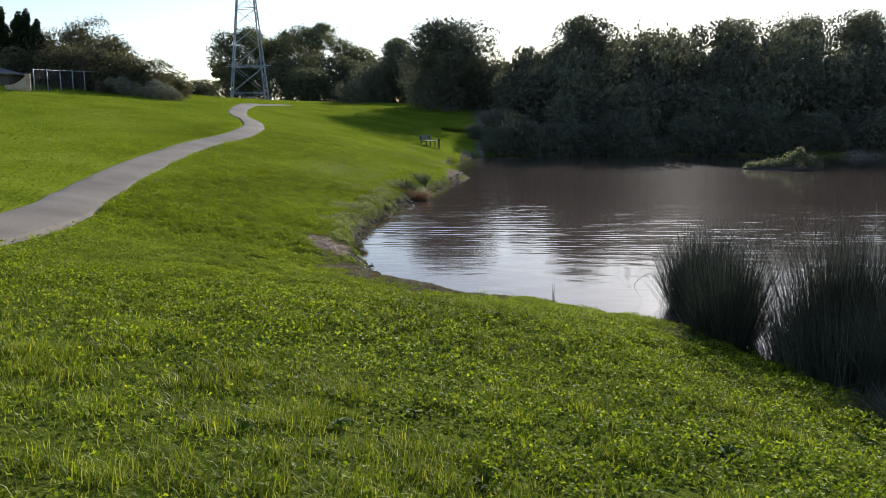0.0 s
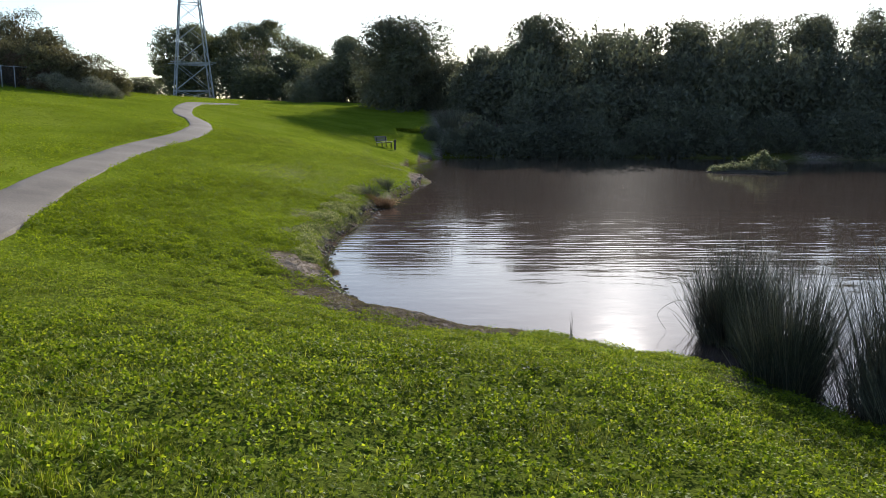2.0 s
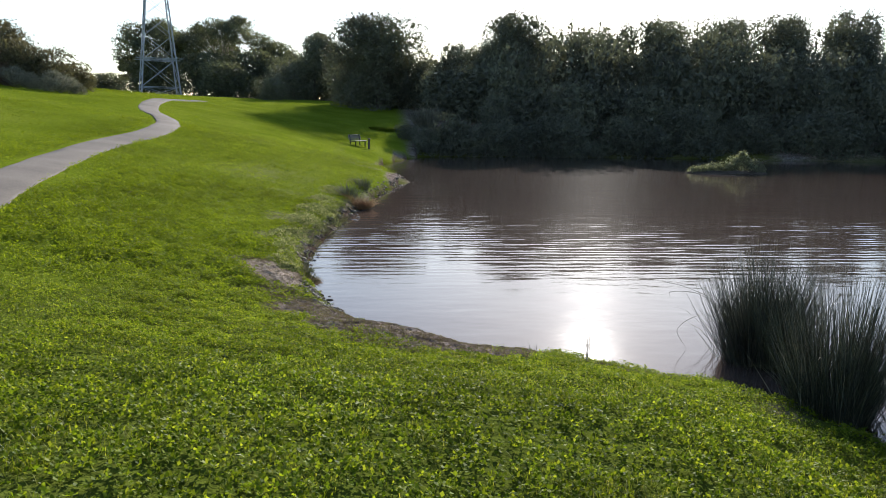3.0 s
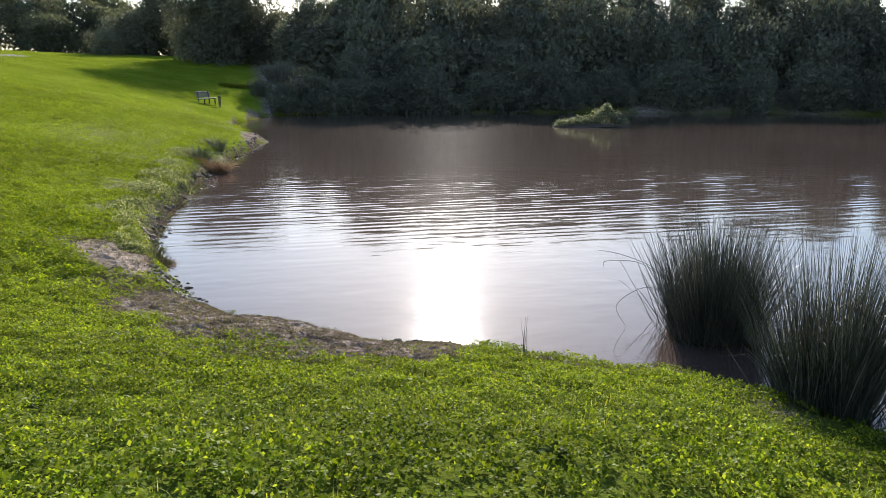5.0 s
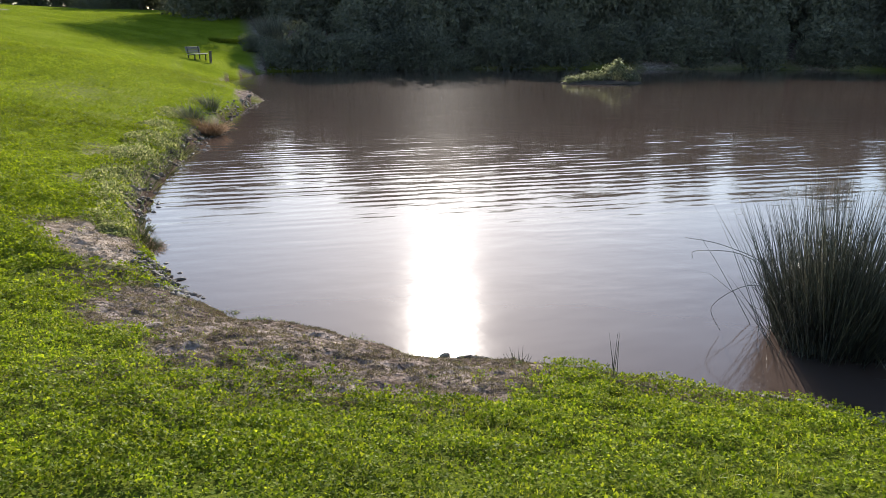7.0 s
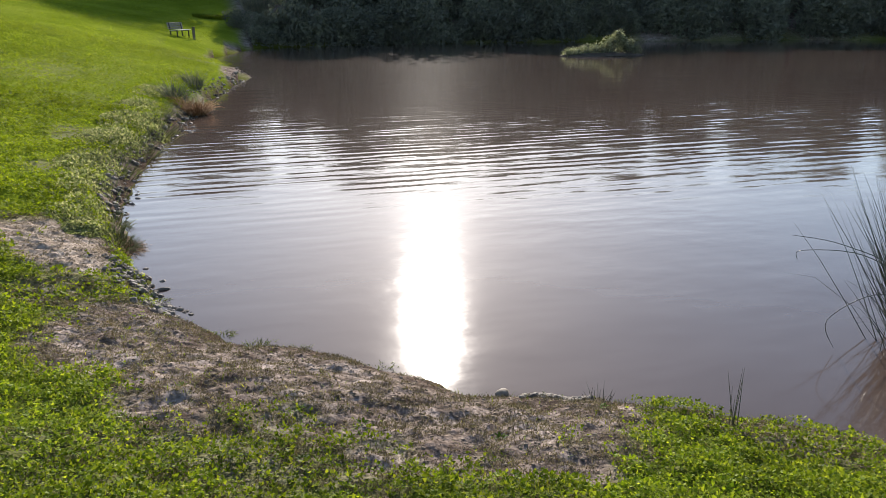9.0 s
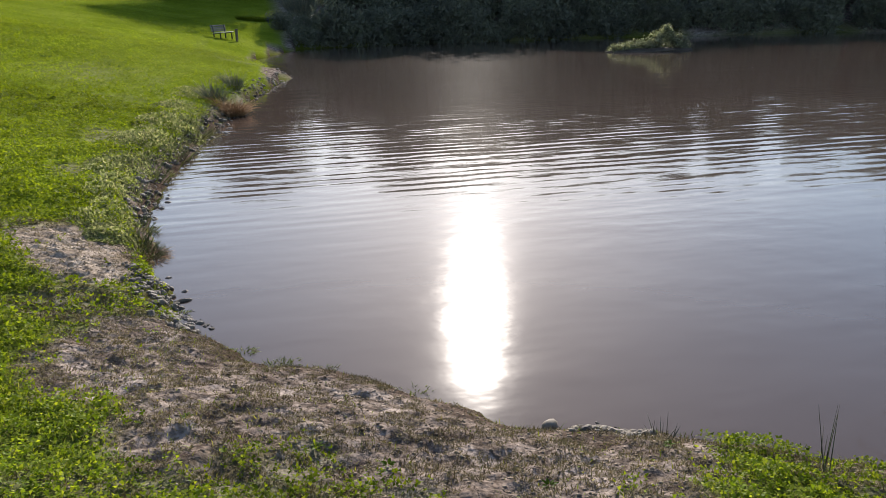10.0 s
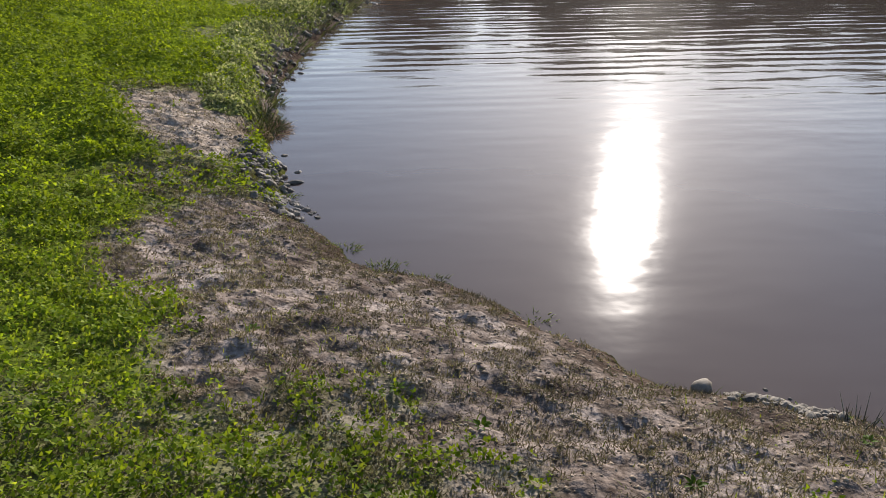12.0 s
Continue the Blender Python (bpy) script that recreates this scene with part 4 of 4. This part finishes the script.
tuft("dry_twigs", -2.32, 17.8, 0.14, 0.3, 420, 0.2, M_RUST, "dry brown twigs hanging over the foot of the bank", "twigs", 89, "", 1.1, 1.0, 0.002)
tuft("bank_grass", -0.3, 72.0, 1.4, 0.7, 800, 0.3, M_FARLAWN, "sunlit tall grass at the pond's far end", "grass clump", 84, "", 0.6, 0.2, 0.02)
tuft("pale_sedge", 3.2, 74.0, 0.8, 0.6, 700, 2.3, M_SILVER, "pale upright sedge among the dark shrubs", "sedge", 85, "", 0.5, 0.1, 0.018)
tuft("twig_tuft", 1.52, 12.28, 0.05, 0.04, 6, 0.44, M_REED, "thin bare reed stalks at the waterline", "reed stalks", 86, "", 0.12, 0.01, 0.0035, 0.06)
tuft("twig_tuft", 0.95, 12.92, 0.1, 0.05, 14, 0.16, M_REED, "thin short reed stalks at the waterline", "reed stalks", 87, "", 0.4, 0.02, 0.003)
for i, (x, y) in enumerate(((-6.92, 35.2), (-5.0, 35.0), (-4.6, 34.6), (-8.6, 26.5), (-4.4, 44.0))):
    tuft("dock_weed", x, y, 0.14, 0.16, 60, 0.15, M_DOCK, "dark green weed standing in the mown lawn", "weed", 280 + i, "broad-leaved weeds in the lawn", 1.0, 0.4, 0.008)
tuft("dark_tussock", 4.5, 7.0, 0.6, 0.7, 900, 0.5, M_REED, "dark grassy tussock at the foot of the rushes", "tussock", 88, "", 0.8, 0.3, 0.006)


for i, (x, y, n) in enumerate(((-1.12, 14.72, 160), (-0.86, 14.52, 120), (-1.42, 15.0, 150), (-0.28, 14.02, 60), (-1.95, 15.98, 130), (1.15, 12.95, 90))):
    tuft("bank_grass", x, y, 0.14, 0.07, n, 0.075, M_BLADE, "small green grass tuft at the lip of the bank", "grass clump", 180 + i, "grass tufts at the bank's lip", 0.9, 0.4, 0.003)


def island():
    top = tagged(new("island"), "small low islet of sunlit willowy plants in the pond", "island")
    top.matrix_basis = pose(19.95, 48.9, WATER)
    bm = bmesh.new()
    bmesh.ops.create_icosphere(bm, subdivisions=4, radius=1.0)
    for v in bm.verts:
        v.co = Vector((v.co.x * 2.5, v.co.y * 1.1, v.co.z * 0.14)) + v.co * 0.1 * noise.noise(v.co * 3)
    part("mud_bank", bm, M_MUD, top, "dark muddy bank", True)
    lobes = [(-2.1, 0, 0.15, 0.4, 0.4, 0.3), (-1.6, 0, 0.2, 0.6, 0.5, 0.33), (-1.0, 0.1, 0.28, 0.65, 0.5, 0.36), (-0.2, 0, 0.35, 0.7, 0.6, 0.4), (0.5, 0, 0.6, 0.6, 0.5, 0.5), (1.0, 0.1, 0.85, 0.5, 0.45, 0.5), (1.5, 0, 0.45, 0.6, 0.5, 0.45), (0.9, -0.1, 1.15, 0.25, 0.25, 0.28)]
    part("foliage", lobes_crown("foliage", lobes, 1500, 0.2, M_ISLE, 0.05), M_ISLE, top)
    part("undergrowth", lobes_crown("undergrowth", [(1.7, 0.1, 0.5, 0.75, 0.5, 0.55), (2.1, 0.1, 0.2, 0.5, 0.4, 0.35), (0.2, 0.3, 0.2, 1.8, 0.4, 0.3)], 900, 0.18, M_DARK, 0.1), M_DARK, top, "dark twiggy undergrowth")
    bent_stem(top, [(1.5, 0, 0.1), (2.1, 0, 0.55), (2.7, 0, 0.85)], 0.035, M_BARK)
    bent_stem(top, [(1.4, 0, 0.1), (2.0, 0.1, 0.2), (2.3, 0.1, 0.75)], 0.03, M_BARK)
    return top


island()


# ---- stones ----
def stone_meshes(material, n, seed, smooth=False):
    r = random.Random(seed)
    out = []
    for i in range(n):
        bm = bmesh.new()
        bmesh.ops.create_icosphere(bm, subdivisions=2, radius=1.0)
        off = Vector((r.uniform(-9, 9), r.uniform(-9, 9), r.uniform(-9, 9)))
        for v in bm.verts:
            v.co *= 1 + 0.38 * noise.noise(v.co * 1.3 + off) + 0.1 * noise.noise(v.co * 3.1 + off)
            v.co.z *= 0.62
            v.co.y *= 0.78
        out.append(finish("stone", bm, material, smooth))
    return out


STONES, PALES = stone_meshes(M_STONE, 5, 90), stone_meshes(M_PALE, 4, 91)


def stone_edge(label, stretch, count, big, seed, spread, pale=0.4, inland=0.02):
    """Loose stones along a stretch of the waterline, given as its end points."""
    r = random.Random(seed)
    top = tagged(new("stone_edge"), label, "stones", "stone edging along the waterline")
    top.matrix_basis = pose(*stretch[0], WATER)
    lengths = [math.dist(a, b) for a, b in zip(stretch, stretch[1:])]
    for i in range(count):
        u = r.uniform(0, sum(lengths))
        k = 0
        while u > lengths[k]:
            u -= lengths[k]
            k += 1
        (ax, ay), (bx, by) = stretch[k], stretch[k + 1]
        px, py = ax + (bx - ax) * u / lengths[k], ay + (by - ay) * u / lengths[k]
        s = big * r.uniform(0.3, 1.15) ** 1.6
        off = r.gauss(inland, spread)
        px, py = px - (by - ay) / lengths[k] * off, py + (bx - ax) / lengths[k] * off
        z = max(float(height(px, py)), WATER - s * 0.3)
        ob = new("stone", r.choice(PALES if r.random() < pale else STONES))
        ob.parent = top
        ob.matrix_basis = Matrix.Translation((px - stretch[0][0], py - stretch[0][1], z - WATER + s * 0.05)) @ pose(0, 0, 0, r.uniform(-20, 20), r.uniform(-20, 20), r.uniform(0, 360)) @ Matrix.Scale(s, 4)


stone_edge("grey and pale pebbles along the foot of the bank", [(-1.75, 15.5), (-2.05, 16.2), (-2.25, 17.0)], 330, 0.04, 92, 0.09, 0.2, 0.05)
stone_edge("dark wet stones along the foot of the bank", [(-2.45, 18.6), (-2.58, 20.2), (-2.54, 22.8), (-2.15, 26)], 360, 0.05, 93, 0.12, 0.25, 0.14)
stone_edge("grey stones along the far bank", [(-2.1, 26), (-1.6, 31), (-0.6, 36.5), (0.5, 41.5)], 260, 0.065, 94, 0.2, 0.6, 0.15)
stone_edge("small pale pebbles heaped at the waterline", [(0.52, 13.2), (0.95, 12.98)], 120, 0.03, 95, 0.06, 0.75)
stone_edge("pale pebbles at the waterline by the rushes", [(2.3, 11.9), (2.9, 11.6), (3.35, 11.25)], 170, 0.04, 96, 0.06, 0.7, 0.04)
boulder = tagged(new("rounded_stone", stone_meshes(M_PALE, 1, 97, True)[0]), "smooth pale rounded stone at the waterline", "stone")
boulder.matrix_basis = pose(0.42, 13.25, WATER + 0.045, 5, 0, 30) @ Matrix.Diagonal((0.062, 0.062, 0.085, 1))
flat = tagged(new("flat_stone", STONES[1]), "flat dark stone lying in the shallow water", "stone")
flat.matrix_basis = pose(-1.88, 16.3, WATER + 0.005, 0, 4, 15) @ Matrix.Diagonal((0.075, 0.035, 0.03, 1))
flat = tagged(new("flat_stone", PALES[2]), "small pale stone at the edge of the beach", "stone")
flat.matrix_basis = pose(-0.67, 14.29, WATER + 0.01, 0, 3, 10) @ Matrix.Diagonal((0.045, 0.032, 0.028, 1))


# ---- lawn plants ----
def scatter(count, x0, x1, y0, y1):
    return rng.uniform(x0, x1, count), rng.uniform(y0, y1, count)


def keep_on_lawn(x, y, bare_keep, edge=0.04):
    d = shore_distance(x, y)
    bare = bare_at(x, y, d)
    ok = (d > edge) & (rng.random(len(x)) > bare * (1 - bare_keep)) & (route_distance(x, y) > 0.72)
    return x[ok], y[ok]


def grassy_at(x, y):
    """Where long grass takes over from clover."""
    return ease(1.2, -0.6, x + 1.6 * (value_noise(x, y, 1.1, 50) - 0.5)) * ease(7.6, 5.2, y + 1.5 * (value_noise(x, y, 0.9, 51) - 0.5))


def fading(x, y, area):
    """Thins a stretch of plants out towards its borders."""
    x0, x1, y0, y1 = area
    wob = 0.5 * (value_noise(x, y, 0.7, 52) - 0.5)
    return np.minimum(np.minimum(y - y0, y1 - y) / (0.12 * (y1 - y0)), np.minimum(x - x0, x1 - x) / (0.1 * (x1 - x0)) + wob)


def lushness(x, y):
    return value_noise(x, y, 0.8, 20) * 0.3 + value_noise(x, y, 0.23, 21) * 0.4 + value_noise(x, y, 0.1, 22) * 0.3


def clover(name, count, area, size, leaves=4, bare_keep=0.05, low=0.3, three=False, material=M_CLOVER):
    x, y = scatter(count, *area)
    lush = lushness(x, y)
    ok = rng.random(len(x)) < low + (1 - low) * ease(0.36, 0.58, lush)
    ok &= rng.random(len(x)) > 0.72 * grassy_at(x, y)
    ok &= rng.random(len(x)) < fading(x, y, area)
    x, y = keep_on_lawn(x[ok], y[ok], bare_keep)
    lush = lushness(x, y)
    n = len(x)
    stalk = size * (0.3 + 3.3 * ease(0.3, 0.72, lush) * rng.uniform(0.35, 1.2, n))
    centre = np.column_stack([x, y, height(x, y) + stalk])
    turn = rng.uniform(0, 2 * math.pi, n)
    tilt = rng.normal(0, 0.55, (n, 2))
    vs, fs, k = [], [], 0
    for i in range(leaves):
        a = turn + 2 * math.pi * i / leaves + rng.normal(0, 0.25, n)
        way = unit(np.column_stack([np.cos(a), np.sin(a), rng.normal(0.35, 0.5, n) + tilt[:, 0] * np.cos(a) + tilt[:, 1] * np.sin(a)]))
        side = unit(np.column_stack([-np.sin(a), np.cos(a), rng.normal(0, 0.45, n)]))
        s = size * rng.uniform(0.6, 1.25, n)
        if three:
            w = (s * 0.5)[:, None]
            tip = centre + way * s[:, None]
            v, f = np.stack([centre, tip + side * w, tip - side * w], 1).reshape(-1, 3), np.arange(3 * n).reshape(n, 3)
        else:
            v, f = leaf_quads(centre, way, side, s, s * 0.85, -0.1)
        vs.append(v)
        fs.append(f + k)
        k += len(v)
    return tagged(new(name, mesh_of(name, np.concatenate(vs), np.concatenate(fs), material)), "bright green clover and broad-leaved weeds in the lawn", "clover", kind="stuff")


def blade_mesh(name, base, way, length, wide, material):
    """Narrow leaves that arch over towards their tips."""
    n = len(base)
    side = unit(np.column_stack([way[:, 1], -way[:, 0], rng.normal(0, 0.1, n)]) + 1e-4)
    w = np.asarray(wide)[:, None]
    flat = way * np.array((1, 1, 0))
    p1 = base + way * length[:, None] * 0.55
    p2 = base + way * length[:, None] * 0.85 + flat * length[:, None] * 0.45 - np.array((0, 0, 0.08)) * length[:, None]
    v = np.stack([base - side * w, base + side * w, p1 + side * w * 0.8, p1 - side * w * 0.8, p2 + side * w * 0.12, p2 - side * w * 0.12], 1)
    f = np.array([(0, 1, 2, 3), (3, 2, 4, 5)])[None] + (np.arange(n) * 6)[:, None, None]
    return mesh_of(name, v.reshape(-1, 3), f.reshape(-1, 4), material)


def stubble(name, count, area, tall, wide, material, label, flop=1.0, low=0.08, high=2.0):
    """Short blades in little clumps, only where the soil is bare."""
    x, y = scatter(count, *area)
    x, y = x + 0.03 * np.sin(y * 90), y + 0.03 * np.sin(x * 90)
    clump = value_noise(x, y, 0.06, 40) * 0.55 + value_noise(x, y, 0.15, 42) * 0.3 + value_noise(x, y, 0.4, 41) * 0.15
    d = shore_distance(x, y)
    bare = bare_at(x, y, d)
    ok = (d > 0.05) & (bare > low + 0.3 * rng.random(count)) & (bare < high * rng.uniform(0.7, 1.0, count)) & (rng.random(count) > 0.68 * sand_at(x, y)) & (rng.random(count) < ease(0.36, 0.58, clump))
    x, y = x[ok], y[ok]
    n = len(x)
    way = unit(np.column_stack([rng.normal(0, flop, (n, 2)), np.ones(n)]))
    base = np.column_stack([x, y, height(x, y) - 0.004])
    side = unit(np.column_stack([way[:, 1], -way[:, 0], rng.normal(0, 0.2, n)]) + 1e-4) * (wide * rng.uniform(0.6, 1.4, n))[:, None]
    v = np.stack([base - side, base + side, base + way * (tall * rng.uniform(0.4, 1.3, n))[:, None]], 1)
    return tagged(new(name, mesh_of(name, v.reshape(-1, 3), np.arange(3 * n).reshape(n, 3), material)), label, "grass", kind="stuff")


def crumbs(count, area):
    """Small lumps of trodden soil."""
    x, y = scatter(count, *area)
    d = shore_distance(x, y)
    ok = (d > 0.03) & (bare_at(x, y, d) > 0.25 + 0.3 * rng.random(count)) & (rng.random(count) > 0.35 * sand_at(x, y))
    x, y = x[ok], y[ok]
    n = len(x)
    c = np.column_stack([x, y, height(x, y) + 0.002])
    size = (0.003 + 0.012 * rng.random(n) ** 4)[:, None, None]
    shape = np.array([(1, 0, 0), (-1, 0, 0), (0, 1, 0), (0, -1, 0), (0, 0, 0.5), (0, 0, -0.5)])[None] * rng.uniform(0.6, 1.4, (n, 6, 1))
    v = c[:, None] + shape * size
    f = np.array([(0, 2, 4), (2, 1, 4), (1, 3, 4), (3, 0, 4), (2, 0, 5), (1, 2, 5), (3, 1, 5), (0, 3, 5)])[None] + (np.arange(n) * 6)[:, None, None]
    return tagged(new("soil_crumbs", mesh_of("soil_crumbs", v.reshape(-1, 3), f.reshape(-1, 3), M_CRUMB)), "small crumbs of trodden grey-brown soil", "soil", kind="stuff")


def blades(name, count, area, tall, wide, material, label, bare_keep=0.1, clumpy=True, flop=0.6):
    x, y = scatter(count, *area)
    if clumpy:
        ok = rng.random(len(x)) < 0.12 + 0.7 * grassy_at(x, y) + 0.88 * ease(0.45, 0.75, value_noise(x, y, 0.6, 30) * 0.55 + value_noise(x, y, 0.28, 31) * 0.45)
        x, y = x[ok], y[ok]
    ok = rng.random(len(x)) < fading(x, y, area)
    x, y = keep_on_lawn(x[ok], y[ok], bare_keep)
    n = len(x)
    lush = value_noise(x, y, 0.6, 30) * 0.55 + value_noise(x, y, 0.28, 31) * 0.45
    base = np.column_stack([x, y, height(x, y) - 0.01])
    way = unit(np.column_stack([rng.normal(0, flop, (n, 2)), np.ones(n)]))
    length = tall * rng.uniform(0.5, 1.2, n) * (0.55 + lush)
    return tagged(new(name, blade_mesh(name, base, way, length, wide * rng.uniform(0.6, 1.3, n), material)), label, "grass", kind="stuff")


clover("clover", 7000, (-11.0, 8.0, -14.0, 2.0), 0.06, 3)
clover("clover", 74000, (-6.5, 5.6, 0.6, 10.2), 0.029, 4, 0.0, 0.42)
clover("clover", 100000, (-7.0, 5.0, 8.4, 17.4), 0.021, 3, 0.0, 0.3)
clover("clover", 48000, (-4.6, 2.6, 9.6, 15.6), 0.016, 3, 0.0, 0.55, True)
clover("clover", 60000, (-4.4, 3.2, 10.4, 15.2), 0.019, 3, 0.0, 0.5, True)
clover("clover", 2600, (-3.0, 2.4, 11.8, 16.6), 0.01, 3, 0.25, 0.0)
clover("clover", 90000, (-9.0, -1.8, 14.0, 29.0), 0.03, 3, 0.03, 0.28, True, M_FARLAWN)
clover("clover", 60000, (-14.0, 0.0, 25.0, 49.0), 0.038, 3, 0.02, 0.35, True, M_FARLAWN)
clover("clover", 40000, (-34.0, 2.0, 40.0, 90.0), 0.05, 3, 0.02, 0.7, True, M_FARLAWN)
clover("clover", 40000, (-26.0, -5.0, 2.0, 48.0), 0.042, 3, 0.02, 0.7, True, M_FARLAWN)
blades("grass", 115000, (-6.0, 5.4, 1.3, 9.5), 0.085, 0.003, M_BLADE, "fresh green grass blades in uneven tufts on the lawn")
blades("grass", 60000, (-6.5, 4.5, 9.0, 17.0), 0.05, 0.0024, M_BLADE, "fresh green grass blades in uneven tufts on the lawn", 0.3)
blades("grass", 40000, (-14.0, -1.0, 16.0, 40.0), 0.07, 0.006, M_BLADE, "fresh green grass blades in uneven tufts on the lawn", 0.1)


def grass_tufts(count, area, each, tall):
    """Taller tufts of grass that stand out of the lawn."""
    cx, cy = scatter(count, *area)
    n = count * each
    x, y = np.repeat(cx, each) + rng.normal(0, 0.09, n), np.repeat(cy, each) + rng.normal(0, 0.09, n)
    x, y = keep_on_lawn(x, y, 0.0, 0.3)
    n = len(x)
    way = unit(np.column_stack([rng.normal(0, 0.45, (n, 2)), np.ones(n)]))
    base = np.column_stack([x, y, height(x, y) - 0.01])
    length = tall * rng.uniform(0.45, 1.15, n)
    return tagged(new("grass_tufts", blade_mesh("grass_tufts", base, way, length, rng.uniform(0.0016, 0.003, n), M_BLADE)),
                  "longer tufts of fresh grass standing in the lawn", "grass", kind="stuff")


grass_tufts(34, (-4.4, 2.6, 1.8, 6.6), 330, 0.17)
grass_tufts(85, (-4.4, 0.4, 1.8, 5.8), 260, 0.15)
grass_tufts(40, (-6.0, 2.8, 5.5, 12.0), 160, 0.1)
stubble("stubble", 600000, (-3.6, 2.6, 11.3, 18.6), 0.032, 0.0028, M_STUBBLE, "short dying grass in small clumps on bare soil", 1.5)
stubble("low_turf", 420000, (-4.2, 3.2, 10.6, 18.6), 0.024, 0.0042, M_MOSS, "low olive-green turf dying off towards the bare soil", 1.6, -0.2, 0.85)
stubble("dry_litter", 160000, (-3.6, 2.6, 11.3, 18.6), 0.028, 0.0022, M_DRY, "dry brown grass litter on the bare soil", 3.0)
crumbs(52000, (-3.6, 2.6, 11.3, 18.6))


# ---- broad-leaved weeds ----
def weed_leaf():
    bm = bmesh.new()
    rows = []
    for i in range(5):
        t = i / 4
        w, z = 0.028 * math.sin(math.pi * (0.12 + 0.85 * t)) + 0.002, 0.05 * t - 0.05 * t * t
        rows.append([bm.verts.new((0.12 * t, k * w, z + (0.008 if k else 0))) for k in (-1, 0, 1)])
    for p, q in zip(rows, rows[1:]):
        for k in range(2):
            bm.faces.new((p[k], p[k + 1], q[k + 1], q[k]))
    return finish("leaf", bm, M_DOCK, True)


WEED_LEAF = weed_leaf()
WEEDS = [(-0.31, 4.99), (-0.73, 4.49), (-1.93, 5.28), (1.76, 5.42), (1.85, 5.08), (3.38, 6.25), (-1.24, 4.21), (-3.09, 6.96), (0.14, 3.9), (-2.08, 13.62), (-1.62, 13.3),
         (-0.98, 12.87), (-0.66, 12.64), (0.05, 12.34), (0.87, 12.69), (-1.04, 12.19), (0.44, 9.08), (-2.47, 10.36)]
for i, (x, y) in enumerate(WEEDS):
    r = random.Random(300 + i)
    top = tagged(new("dock_weed"), "dark green broad-leaved weed growing low in the grass", "weed", "broad-leaved weeds in the lawn")
    top.matrix_basis = ground_pose(x, y, r.uniform(0, 360), 0.01)
    for k in range(11):
        ob = new("leaf", WEED_LEAF)
        ob.parent = top
        ob.matrix_basis = pose(0, 0, 0, 0, 0, k * 137.5) @ pose(0.01, 0, 0, r.uniform(-15, 15), -r.uniform(0, 32)) @ Matrix.Scale(r.uniform(0.5, 1.1) * (0.3 if y > 11.5 else 0.85), 4)
